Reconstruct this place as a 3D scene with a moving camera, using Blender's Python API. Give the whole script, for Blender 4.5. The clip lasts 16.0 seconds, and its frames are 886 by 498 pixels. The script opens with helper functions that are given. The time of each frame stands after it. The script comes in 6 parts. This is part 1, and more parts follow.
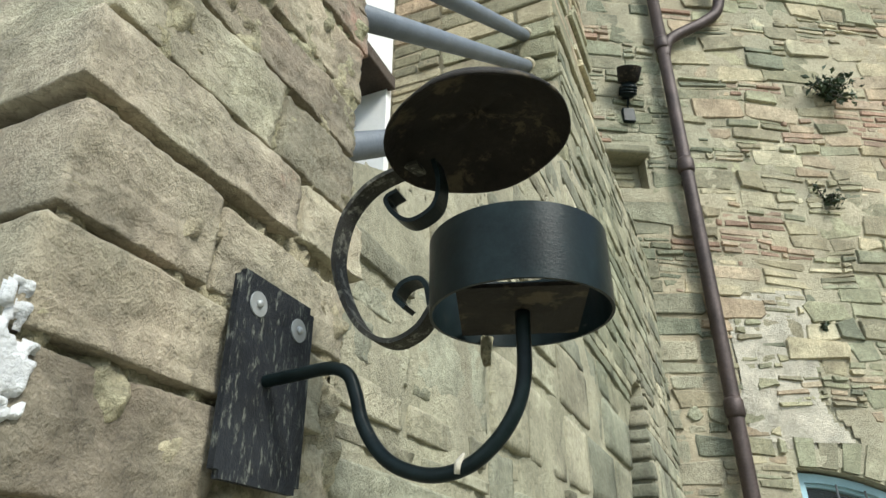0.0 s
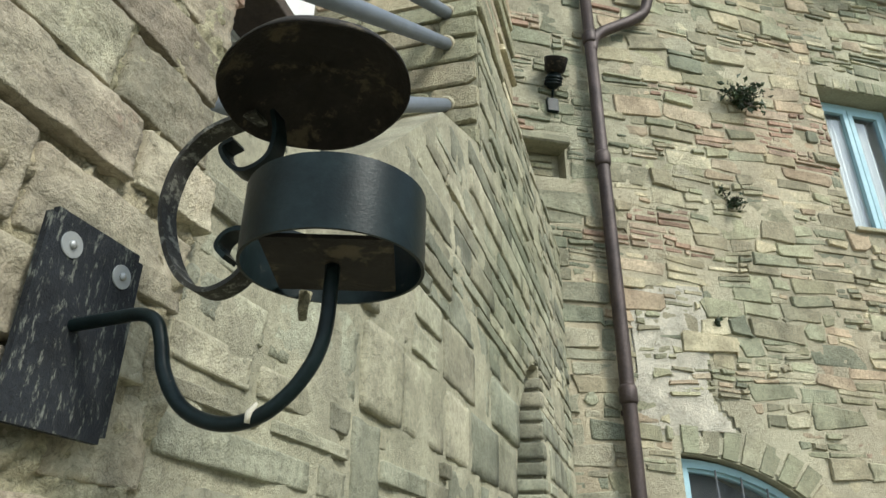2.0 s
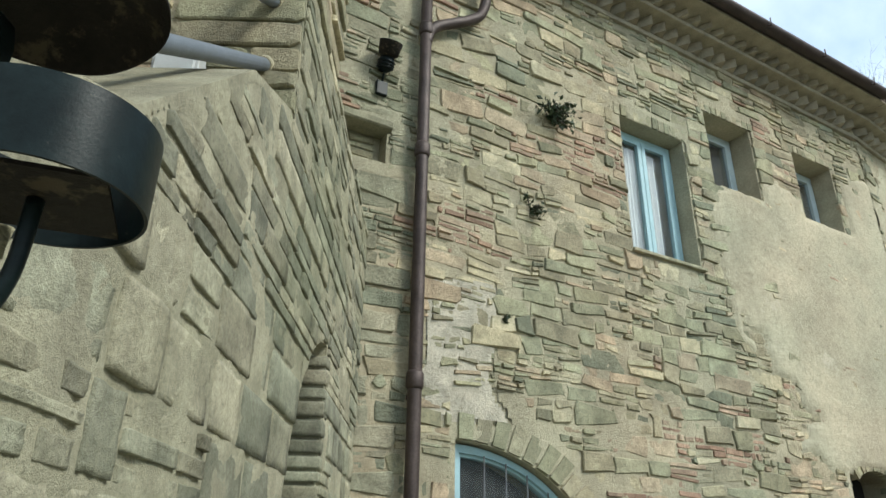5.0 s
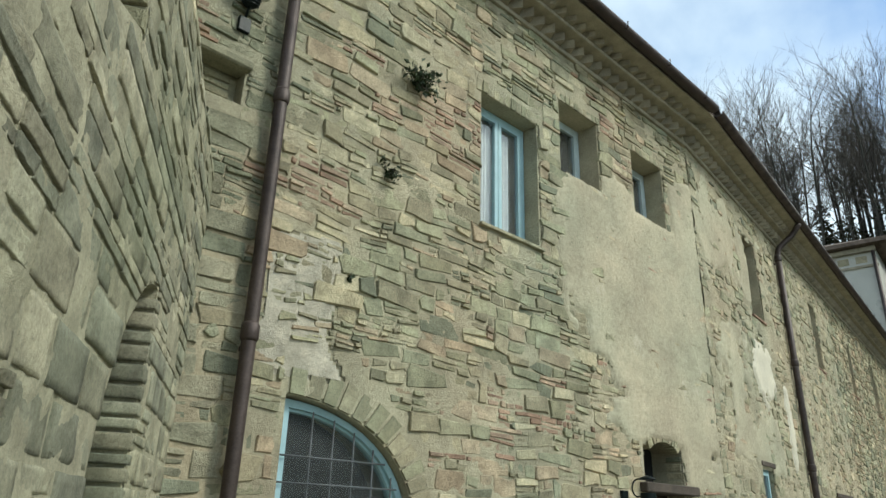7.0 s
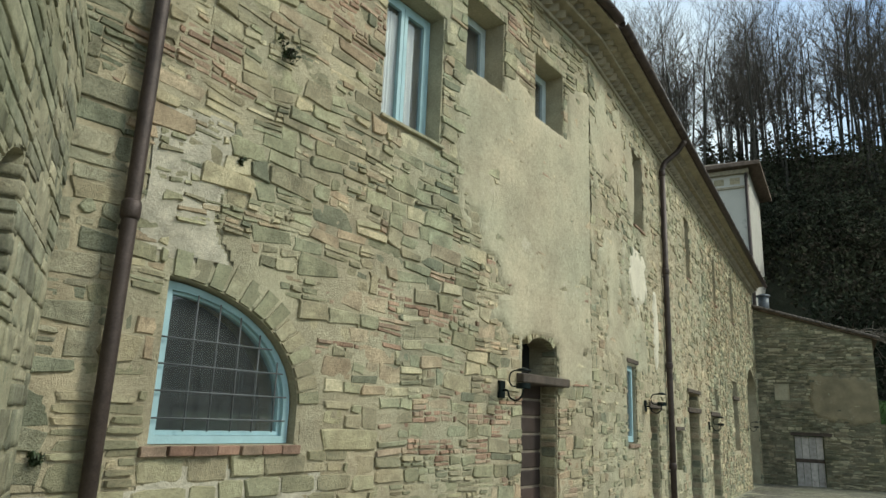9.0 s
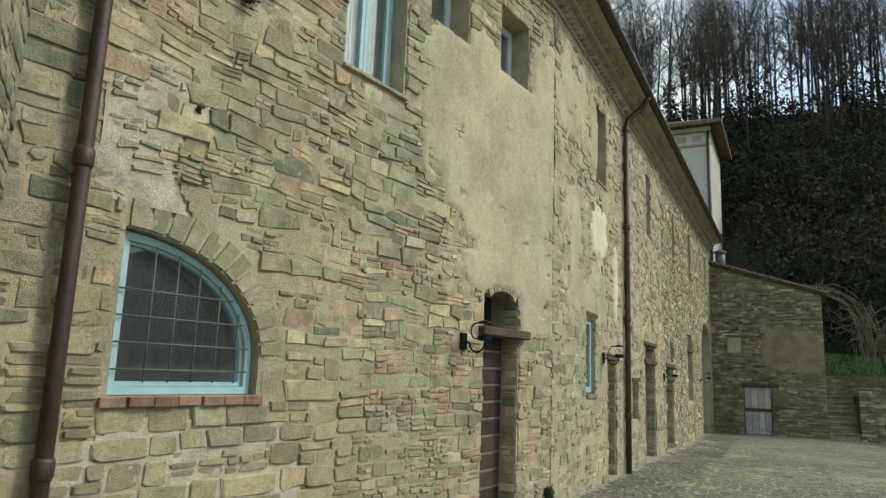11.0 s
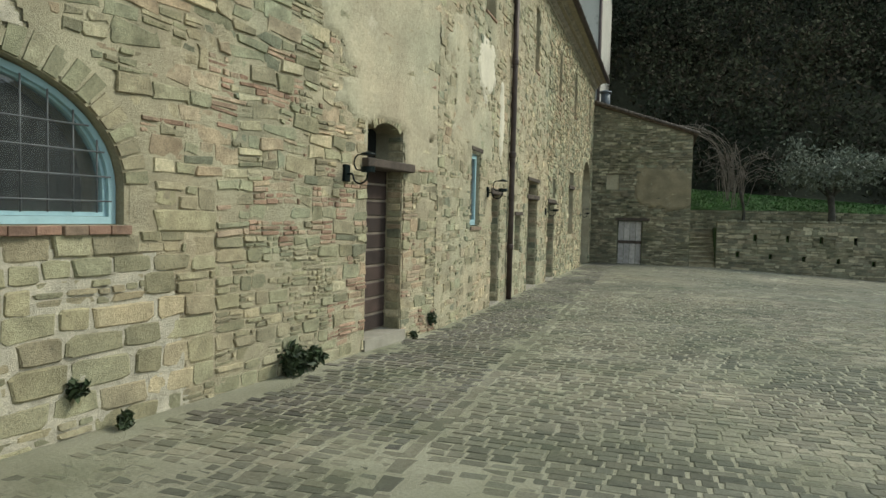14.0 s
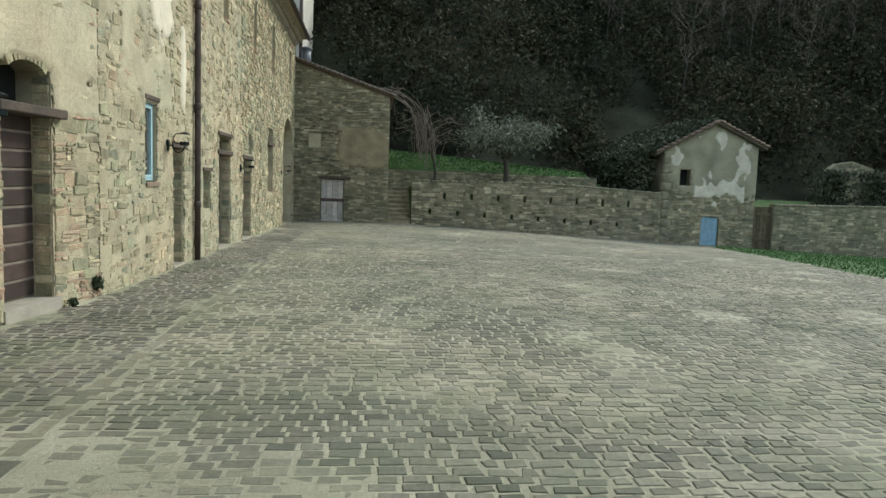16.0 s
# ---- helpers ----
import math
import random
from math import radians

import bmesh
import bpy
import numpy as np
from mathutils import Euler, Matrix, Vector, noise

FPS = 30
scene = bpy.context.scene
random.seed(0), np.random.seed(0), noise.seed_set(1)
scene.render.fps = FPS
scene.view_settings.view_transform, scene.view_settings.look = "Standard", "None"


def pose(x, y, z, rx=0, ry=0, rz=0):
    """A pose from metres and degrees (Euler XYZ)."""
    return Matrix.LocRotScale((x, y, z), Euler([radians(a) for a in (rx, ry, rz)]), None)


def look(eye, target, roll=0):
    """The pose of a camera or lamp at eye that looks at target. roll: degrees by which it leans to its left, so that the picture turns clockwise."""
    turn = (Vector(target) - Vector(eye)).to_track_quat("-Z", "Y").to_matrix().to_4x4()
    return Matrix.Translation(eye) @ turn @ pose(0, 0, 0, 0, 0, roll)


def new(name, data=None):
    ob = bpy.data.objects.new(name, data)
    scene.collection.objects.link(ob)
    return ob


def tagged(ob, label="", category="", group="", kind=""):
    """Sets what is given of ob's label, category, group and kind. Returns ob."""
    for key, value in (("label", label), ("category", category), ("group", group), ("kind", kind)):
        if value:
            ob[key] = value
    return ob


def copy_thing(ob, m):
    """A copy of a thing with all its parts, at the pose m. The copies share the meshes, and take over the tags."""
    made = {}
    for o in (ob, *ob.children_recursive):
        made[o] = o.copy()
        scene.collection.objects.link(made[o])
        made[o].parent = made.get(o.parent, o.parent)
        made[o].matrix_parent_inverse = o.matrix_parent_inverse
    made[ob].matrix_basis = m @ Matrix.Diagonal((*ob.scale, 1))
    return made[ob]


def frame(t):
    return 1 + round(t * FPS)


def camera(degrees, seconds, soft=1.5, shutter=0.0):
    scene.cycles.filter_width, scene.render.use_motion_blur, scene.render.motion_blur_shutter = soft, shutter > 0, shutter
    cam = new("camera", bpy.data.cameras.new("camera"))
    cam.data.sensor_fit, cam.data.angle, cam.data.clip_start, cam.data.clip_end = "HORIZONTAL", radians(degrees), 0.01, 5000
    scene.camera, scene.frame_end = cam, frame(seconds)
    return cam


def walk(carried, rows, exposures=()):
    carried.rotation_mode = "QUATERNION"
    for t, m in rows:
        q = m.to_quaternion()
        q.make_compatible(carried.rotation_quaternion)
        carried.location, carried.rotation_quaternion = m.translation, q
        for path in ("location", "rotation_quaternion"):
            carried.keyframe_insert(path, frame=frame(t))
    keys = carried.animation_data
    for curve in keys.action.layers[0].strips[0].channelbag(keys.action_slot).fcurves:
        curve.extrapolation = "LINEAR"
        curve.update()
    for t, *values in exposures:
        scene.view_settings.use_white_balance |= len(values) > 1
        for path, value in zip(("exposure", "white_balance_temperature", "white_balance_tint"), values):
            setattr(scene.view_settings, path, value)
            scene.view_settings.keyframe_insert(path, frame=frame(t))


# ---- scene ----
cam = camera(65.4, 16.0)
PATH = [
    (0, (0.059, -0.038, 1.626), (0.474, 1.686, 2.552), -0.2),
    (0.5, (0.071, -0.046, 1.625), (0.497, 1.681, 2.54), -0.1),
    (1, (0.092, -0.053, 1.622), (0.556, 1.67, 2.527), 0.2),
    (1.5, (0.111, -0.057, 1.62), (0.649, 1.651, 2.51), 0.4),
    (2, (0.137, -0.051, 1.612), (0.761, 1.636, 2.487), 0.6),
    (2.5, (0.169, -0.04, 1.609), (0.883, 1.621, 2.465), 0.9),
    (3, (0.192, -0.048, 1.608), (0.997, 1.579, 2.447), 0.9),
    (3.5, (0.197, -0.06, 1.612), (1.068, 1.539, 2.442), 1.2),
    (4, (0.194, -0.061, 1.615), (1.146, 1.493, 2.438), 1.1),
    (6.5, (0.189, -0.056, 1.604), (1.527, 1.198, 2.401), 1.3),
    (7, (0.189, -0.055, 1.6), (1.628, 1.119, 2.341), 1.7),
    (7.5, (0.191, -0.056, 1.593), (1.71, 1.049, 2.28), 1.9),
    (8, (0.202, -0.05, 1.581), (1.794, 0.991, 2.199), 1.8),
    (8.5, (0.207, -0.041, 1.571), (1.85, 0.962, 2.116), 2.0),
    (9, (0.216, -0.044, 1.563), (1.9, 0.926, 2.036), 2.3),
    (11.5, (0.224, -0.068, 1.542), (1.997, 0.795, 1.877), 2.2),
    (12, (0.232, -0.082, 1.515), (2.025, 0.748, 1.823), 2.3),
    (12.5, (0.243, -0.088, 1.502), (2.066, 0.705, 1.726), 2.2),
    (13, (0.252, -0.089, 1.474), (2.103, 0.664, 1.567), 1.8),
    (13.5, (0.264, -0.103, 1.458), (2.134, 0.606, 1.441), 1.8),
    (14, (0.294, -0.142, 1.452), (2.198, 0.462, 1.354), 1.4),
    (14.5, (0.329, -0.228, 1.442), (2.265, 0.248, 1.28), 1.2),
    (15, (0.351, -0.361, 1.44), (2.322, -0.082, 1.248), 1.2),
    (15.5, (0.352, -0.464, 1.424), (2.343, -0.48, 1.237), 1.7),
    (16, (0.337, -0.523, 1.435), (2.317, -0.732, 1.243), 2.1),
]
walk(cam, [(t, look(eye, target, roll)) for t, eye, target, roll in PATH], [(0, 1.62, 6150, 5), (3.5, 1.36, 6150, 5), (6.5, 1.07, 6200, 0), (8, 0.92, 6400, -1), (12, 0.9, 6700, -1), (14.5, 0.92, 6600, 0), (16, 1.22, 6450, 3)])

# ---- world, sun, exposure ----
SUN_AZ, SUN_EL = 154.0, 42.0
world = bpy.data.worlds.new("world")
scene.world = world
world.use_nodes = True
wn, wl = world.node_tree.nodes, world.node_tree.links
sky = wn.new("ShaderNodeTexSky")
sky.sky_type, sky.sun_disc = "NISHITA", False
sky.sun_elevation, sky.sun_rotation = radians(SUN_EL), radians(SUN_AZ)
sky_pos = wn.new("ShaderNodeTexCoord")
cloud = wn.new("ShaderNodeTexNoise")
cloud.inputs["Scale"].default_value, cloud.inputs["Detail"].default_value = 2.6, 7.0
cloud_ramp = wn.new("ShaderNodeValToRGB")
cloud_ramp.color_ramp.elements[0].position, cloud_ramp.color_ramp.elements[1].position = 0.34, 0.60
cloud_mix = wn.new("ShaderNodeMix")
cloud_mix.data_type = "RGBA"
cloud_mix.inputs["B"].default_value = (4.3, 4.75, 5.25, 1)
wl.new(sky_pos.outputs["Generated"], cloud.inputs["Vector"])
wl.new(cloud.outputs["Fac"], cloud_ramp.inputs["Fac"])
wl.new(cloud_ramp.outputs["Color"], cloud_mix.inputs["Factor"])
wl.new(sky.outputs["Color"], cloud_mix.inputs["A"])
wl.new(cloud_mix.outputs["Result"], wn["Background"].inputs["Color"])
wn["Background"].inputs["Strength"].default_value = 0.115
sun = new("sun", bpy.data.lights.new("sun", "SUN"))
sun.data.energy, sun.data.angle, sun.data.color = 1.45, radians(16), (1.0, 0.95, 0.86)
az, el = radians(SUN_AZ), radians(SUN_EL)
sun.matrix_world = look((0, 0, 30), (-math.sin(az) * math.cos(el), -math.cos(az) * math.cos(el), 30 - math.sin(el)))


# ---- materials ----
def material(name, base, spread=0.25, rough=0.9, scale=6.0, bump=0.4, tints=(), pick="island", moss=0.0, metal=0.0, fine=60.0, spots=None, gloss=0.35, drift=None, crack=0.0):
    """A surface of one base colour with tints per piece, two scales of mottling and relief."""
    m = bpy.data.materials.new(name)
    m.use_nodes = True
    n, l = m.node_tree.nodes, m.node_tree.links
    b = n["Principled BSDF"]
    b.inputs["Roughness"].default_value, b.inputs["Metallic"].default_value = rough, metal
    b.inputs["Specular IOR Level"].default_value = gloss
    geo = n.new("ShaderNodeNewGeometry")
    big, small = n.new("ShaderNodeTexNoise"), n.new("ShaderNodeTexNoise")
    big.inputs["Scale"].default_value, big.inputs["Detail"].default_value = scale, 6.0
    small.inputs["Scale"].default_value, small.inputs["Detail"].default_value = fine, 8.0
    small.inputs["Roughness"].default_value = 0.7
    for t in (big, small):
        l.new(geo.outputs["Position"], t.inputs["Vector"])
    if pick == "none":
        rnd = None
    elif pick == "object":
        rnd = n.new("ShaderNodeObjectInfo").outputs["Random"]
    else:
        rnd = geo.outputs["Random Per Island"]
    col = None
    if tints and rnd:
        ramp = n.new("ShaderNodeValToRGB")
        ramp.color_ramp.interpolation = "CONSTANT"
        cols = [base, *tints]
        while len(ramp.color_ramp.elements) < len(cols):
            ramp.color_ramp.elements.new(1.0)
        for k, c in enumerate(cols):
            ramp.color_ramp.elements[k].position, ramp.color_ramp.elements[k].color = k / len(cols), (*c, 1)
        l.new(rnd, ramp.inputs["Fac"])
        col = ramp.outputs["Color"]
    else:
        rgb = n.new("ShaderNodeRGB")
        rgb.outputs[0].default_value = (*base, 1)
        col = rgb.outputs[0]

    def scaled(source, lo, hi, colour):
        """colour times a factor that runs from lo to hi with source."""
        rng = n.new("ShaderNodeMapRange")
        rng.inputs["From Min"].default_value, rng.inputs["From Max"].default_value = 0.3, 0.7
        rng.inputs["To Min"].default_value, rng.inputs["To Max"].default_value = lo, hi
        l.new(source, rng.inputs["Value"])
        mix = n.new("ShaderNodeVectorMath")
        mix.operation = "SCALE"
        l.new(colour, mix.inputs[0])
        l.new(rng.outputs["Result"], mix.inputs["Scale"])
        return mix.outputs["Vector"]

    col = scaled(big.outputs["Fac"], 1 - spread, 1 + spread, col)
    col = scaled(small.outputs["Fac"], 1 - spread * 0.8, 1 + spread * 0.8, col)
    if rnd:
        wide = n.new("ShaderNodeMath")
        wide.operation = "MULTIPLY"
        wide.inputs[1].default_value = 7.31
        l.new(rnd, wide.inputs[0])
        fr = n.new("ShaderNodeMath")
        fr.operation = "FRACT"
        l.new(wide.outputs[0], fr.inputs[0])
        col = scaled(fr.outputs[0], 1 - spread * 0.7, 1 + spread * 0.5, col)
    if drift:
        wander = n.new("ShaderNodeTexNoise")
        wander.inputs["Scale"].default_value, wander.inputs["Detail"].default_value = drift[0], 4.0
        l.new(geo.outputs["Position"], wander.inputs["Vector"])
        wr = n.new("ShaderNodeValToRGB")
        wr.color_ramp.elements[0].position, wr.color_ramp.elements[1].position = 0.34, 0.66
        wr.color_ramp.elements[0].color, wr.color_ramp.elements[1].color = (*drift[1], 1), (*drift[2], 1)
        l.new(wander.outputs["Fac"], wr.inputs["Fac"])
        tint = n.new("ShaderNodeVectorMath")
        tint.operation = "MULTIPLY"
        l.new(col, tint.inputs[0])
        l.new(wr.outputs["Color"], tint.inputs[1])
        col = tint.outputs["Vector"]
    if crack:
        cell = n.new("ShaderNodeTexNoise")
        cell.inputs["Scale"].default_value, cell.inputs["Detail"].default_value = fine * 0.35, 7.0
        cell.inputs["Distortion"].default_value = 1.2
        l.new(geo.outputs["Position"], cell.inputs["Vector"])
        off = n.new("ShaderNodeMath")
        off.operation = "SUBTRACT"
        off.inputs[1].default_value = 0.5
        l.new(cell.outputs["Fac"], off.inputs[0])
        width = n.new("ShaderNodeMath")
        width.operation = "ABSOLUTE"
        l.new(off.outputs[0], width.inputs[0])
        line = n.new("ShaderNodeMapRange")
        line.inputs["From Max"].default_value = 0.02
        line.inputs["To Min"].default_value, line.inputs["To Max"].default_value = 1 - crack, 1.0
        l.new(width.outputs[0], line.inputs["Value"])
        worn = n.new("ShaderNodeVectorMath")
        worn.operation = "SCALE"
        l.new(col, worn.inputs[0])
        l.new(line.outputs["Result"], worn.inputs["Scale"])
        col = worn.outputs["Vector"]
    if moss:
        patch = n.new("ShaderNodeTexNoise")
        patch.inputs["Scale"].default_value, patch.inputs["Detail"].default_value = 1.1, 5.0
        l.new(geo.outputs["Position"], patch.inputs["Vector"])
        mr = n.new("ShaderNodeMapRange")
        mr.inputs["From Min"].default_value, mr.inputs["From Max"].default_value = 0.42, 0.68
        mr.inputs["To Max"].default_value = moss
        l.new(patch.outputs["Fac"], mr.inputs["Value"])
        mm = n.new("ShaderNodeMix")
        mm.data_type = "RGBA"
        mm.inputs["B"].default_value = (0.10, 0.13, 0.055, 1)
        l.new(mr.outputs["Result"], mm.inputs["Factor"])
        l.new(col, mm.inputs["A"])
        col = mm.outputs["Result"]
    if spots:
        sp = n.new("ShaderNodeTexNoise")
        sp.inputs["Scale"].default_value, sp.inputs["Detail"].default_value = spots[1], 6.0
        sp.inputs["Roughness"].default_value = 0.75
        if len(spots) > 3:
            mp = n.new("ShaderNodeMapping")
            mp.inputs["Scale"].default_value = spots[3]
            l.new(geo.outputs["Position"], mp.inputs["Vector"])
            l.new(mp.outputs["Vector"], sp.inputs["Vector"])
        else:
            l.new(geo.outputs["Position"], sp.inputs["Vector"])
        sr = n.new("ShaderNodeMapRange")
        sr.inputs["From Min"].default_value, sr.inputs["From Max"].default_value = spots[2], spots[2] + 0.08
        l.new(sp.outputs["Fac"], sr.inputs["Value"])
        sm = n.new("ShaderNodeMix")
        sm.data_type = "RGBA"
        sm.inputs["B"].default_value = (*spots[0], 1)
        l.new(sr.outputs["Result"], sm.inputs["Factor"])
        l.new(col, sm.inputs["A"])
        col = sm.outputs["Result"]
    l.new(col, b.inputs["Base Color"])
    if bump:
        add = n.new("ShaderNodeMath")
        add.operation = "ADD"
        l.new(big.outputs["Fac"], add.inputs[0])
        grit = n.new("ShaderNodeTexNoise")
        grit.inputs["Scale"].default_value, grit.inputs["Detail"].default_value = fine * 4, 4.0
        l.new(geo.outputs["Position"], grit.inputs["Vector"])
        both = n.new("ShaderNodeMath")
        both.operation = "MULTIPLY_ADD"
        both.inputs[1].default_value = 0.35
        l.new(grit.outputs["Fac"], both.inputs[0])
        l.new(small.outputs["Fac"], both.inputs[2])
        l.new(both.outputs[0], add.inputs[1])
        bp = n.new("ShaderNodeBump")
        bp.inputs["Strength"].default_value, bp.inputs["Distance"].default_value = bump, 0.02
        l.new(add.outputs[0], bp.inputs["Height"])
        l.new(bp.outputs["Normal"], b.inputs["Normal"])
    return m


STONES = ((0.304, 0.292, 0.191), (0.420, 0.370, 0.244), (0.275, 0.272, 0.184), (0.374, 0.334, 0.226), (0.449, 0.395, 0.261), (0.245, 0.250, 0.175), (0.399, 0.329, 0.228), (0.345, 0.320, 0.206), (0.290, 0.284, 0.189), (0.409, 0.361, 0.240), (0.384, 0.304, 0.206), (0.320, 0.301, 0.201), (0.474, 0.424, 0.289), (0.334, 0.322, 0.212))
DRIFT = (0.6, (1.05, 0.985, 0.955), (0.95, 0.985, 0.985))
MORTAR = material("lime_mortar", (0.395, 0.355, 0.25), 0.24, 0.95, 2.5, 0.8, pick="none", fine=45, drift=DRIFT)
STONE = material("sandstone_rubble", (0.34, 0.31, 0.21), 0.30, 0.94, 6, 0.7, STONES, fine=42, drift=DRIFT, crack=0.3)
STONE_OB = material("sandstone_block", (0.33, 0.30, 0.205), 0.22, 0.94, 6, 0.7, (STONES[0], STONES[3], STONES[7], STONES[8], STONES[9], STONES[11], STONES[13]), pick="object", fine=42, drift=DRIFT, crack=0.3)
MORTAR_GREEN = material("greenish_mortar", (0.335, 0.31, 0.218), 0.28, 0.96, 6, 0.5, pick="none", moss=0.32, fine=80, crack=0.25)
STONE_MOSS = material("mossy_sandstone_rubble", (0.31, 0.305, 0.212), 0.30, 0.94, 5, 1.0, ((0.35, 0.33, 0.235), (0.26, 0.265, 0.188), (0.38, 0.345, 0.245)), moss=0.26, fine=42, crack=0.3)
STONE_GREEN = material("greenish_sandstone", (0.295, 0.278, 0.197), 0.36, 0.94, 8, 0.5, ((0.325, 0.297, 0.208), (0.235, 0.232, 0.17), (0.34, 0.312, 0.22), (0.26, 0.253, 0.182)), pick="object", moss=0.30, fine=70, crack=0.3)
STONE_NEAR = material("bossed_sandstone", (0.33, 0.292, 0.212), 0.36, 0.95, 14, 0.5, ((0.31, 0.27, 0.20), (0.36, 0.32, 0.232), (0.305, 0.275, 0.20)), pick="object", fine=110, spots=((0.34, 0.225, 0.165), 4.0, 0.60), drift=(5.0, (1.05, 0.985, 0.97), (0.95, 0.99, 0.95)), crack=0.3)
MORTAR_NEAR = material("crumbly_mortar", (0.33, 0.292, 0.205), 0.4, 0.97, 30, 0.55, pick="none", fine=120, drift=(4.0, (1.02, 0.985, 0.95), (0.90, 0.97, 0.86)), crack=0.35)
# Rubble and mortar darkened in colour for the far side's shade, plus some moss.
STONE_FAR = material("shade_toned_rubble", (0.20, 0.185, 0.13), 0.34, 0.93, 3, 0.8, ((0.345, 0.305, 0.205), (0.175, 0.165, 0.115), (0.29, 0.25, 0.17), (0.235, 0.212, 0.143), (0.38, 0.34, 0.235), (0.25, 0.24, 0.165)), moss=0.15, crack=0.25, fine=30)
MORTAR_FAR = material("shade_toned_mortar", (0.20, 0.183, 0.128), 0.3, 0.95, 1.5, 0.8, pick="none", moss=0.35)
BRICK = material("red_brick", (0.27, 0.165, 0.12), 0.28, 0.9, 8, 0.6, ((0.31, 0.20, 0.145), (0.24, 0.155, 0.115), (0.30, 0.22, 0.16)), pick="object")
PLASTER = material("old_lime_plaster", (0.42, 0.375, 0.27), 0.2, 0.94, 1.3, 0.6, pick="none", fine=22, spots=((0.50, 0.45, 0.34), 1.6, 0.60), drift=(0.9, (1.03, 0.99, 0.97), (0.93, 0.97, 0.96)), crack=0.22)
MORTAR_PALE = material("whitish_mortar", (0.47, 0.43, 0.34), 0.22, 0.95, 8, 0.7, pick="none", fine=50)
PLASTER_PALE = material("pale_plaster", (0.58, 0.53, 0.42), 0.1, 0.92, 3, 0.3, pick="none")
PLASTER_OCHRE = material("ochre_plaster", (0.23, 0.195, 0.125), 0.28, 0.94, 2, 0.5, pick="none", spots=((0.34, 0.31, 0.22), 2.2, 0.62))
WHITE = material("white_paint", (0.76, 0.76, 0.74), 0.05, 0.6, 4, 0.1, pick="none")
WHITE_FLAKE = material("white_wash", (0.60, 0.60, 0.585), 0.2, 0.9, 20, 0.5, pick="none", fine=90)
SETT = material("worn_setts", (0.20, 0.192, 0.15), 0.3, 0.8, 0.5, 0.6, ((0.235, 0.222, 0.172), (0.165, 0.162, 0.128), (0.215, 0.205, 0.157), (0.25, 0.237, 0.182)), moss=0.2, fine=30, drift=(0.35, (1.1, 1.05, 1.0), (0.72, 0.75, 0.72)))
SETT_DARK = material("dark_setts", (0.14, 0.128, 0.105), 0.3, 0.65, 0.6, 0.7, ((0.165, 0.15, 0.12), (0.115, 0.11, 0.092), (0.15, 0.14, 0.105)), moss=0.3, fine=30)
SETT_PALE = material("distant_setts", (0.19, 0.18, 0.144), 0.22, 0.85, 0.35, 0.5, ((0.22, 0.205, 0.164), (0.166, 0.16, 0.128), (0.205, 0.19, 0.149)), moss=0.2, fine=25, drift=(0.3, (1.12, 1.08, 1.0), (0.74, 0.77, 0.74)))
SETT_OB = material("worn_sett", (0.20, 0.192, 0.15), 0.3, 0.8, 0.5, 0.6, ((0.235, 0.222, 0.172), (0.165, 0.162, 0.128), (0.215, 0.205, 0.157)), pick="object", moss=0.2, fine=30, drift=(0.35, (1.1, 1.05, 1.0), (0.72, 0.75, 0.72)))
JOINT = material("mossy_joint_earth", (0.335, 0.322, 0.24), 0.22, 0.97, 0.8, 0.9, pick="none", moss=0.3, fine=40)
GRASS_SOIL = material("grassy_soil", (0.05, 0.095, 0.028), 0.35, 0.97, 2, 0.8, pick="none", fine=25)
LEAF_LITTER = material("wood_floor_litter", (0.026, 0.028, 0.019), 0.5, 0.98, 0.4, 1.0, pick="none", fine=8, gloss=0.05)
IRON = material("black_painted_iron", (0.0075, 0.0125, 0.0125), 0.35, 0.36, 30, 0.06, pick="none", gloss=0.12, fine=140, spots=((0.10, 0.095, 0.075), 60.0, 0.66))
GRATING = material("grey_iron_bars", (0.09, 0.095, 0.10), 0.2, 0.5, 20, 0.1, pick="none")
IRON_RUST = material("sooty_rusted_iron", (0.015, 0.012, 0.0085), 0.4, 0.75, 22, 0.3, pick="none", gloss=0.25, fine=160, spots=((0.075, 0.058, 0.034), 24.0, 0.54))
IRON_SCUFF = material("scuffed_iron_plate", (0.018, 0.020, 0.023), 0.3, 0.55, 20, 0.3, pick="none", gloss=0.15, fine=170, spots=((0.15, 0.155, 0.13), 90.0, 0.55, (2.0, 2.0, 0.6)))
IRON_FLAKE = material("flaking_iron_paint", (0.03, 0.028, 0.022), 0.35, 0.75, 25, 0.3, pick="none", fine=170, spots=((0.16, 0.155, 0.125), 75.0, 0.52))
VINE_TWIG = material("pale_dry_shoots", (0.16, 0.135, 0.11), 0.3, 0.9, 5, 0.2, pick="none")
IVY_PALE = material("paler_ivy_leaf", (0.055, 0.066, 0.042), 0.35, 0.75, 3, 0.1, ((0.07, 0.08, 0.05), (0.035, 0.045, 0.028), (0.085, 0.085, 0.06)), gloss=0.15)
BRICK_MIX = material("old_brick_bits", (0.37, 0.25, 0.175), 0.27, 0.92, 6, 0.7, ((0.40, 0.29, 0.205), (0.33, 0.215, 0.15), (0.41, 0.32, 0.225)), fine=42, crack=0.25)
STEEL = material("zinc_bolt", (0.36, 0.37, 0.36), 0.1, 0.5, 40, 0.1, pick="none", metal=0.5)
GALV = material("grey_painted_tube", (0.13, 0.148, 0.17), 0.12, 0.5, 18, 0.15, pick="none", fine=120)
COPPER = material("weathered_copper", (0.062, 0.046, 0.041), 0.3, 0.5, 7, 0.2, pick="none", metal=0.35, fine=60)
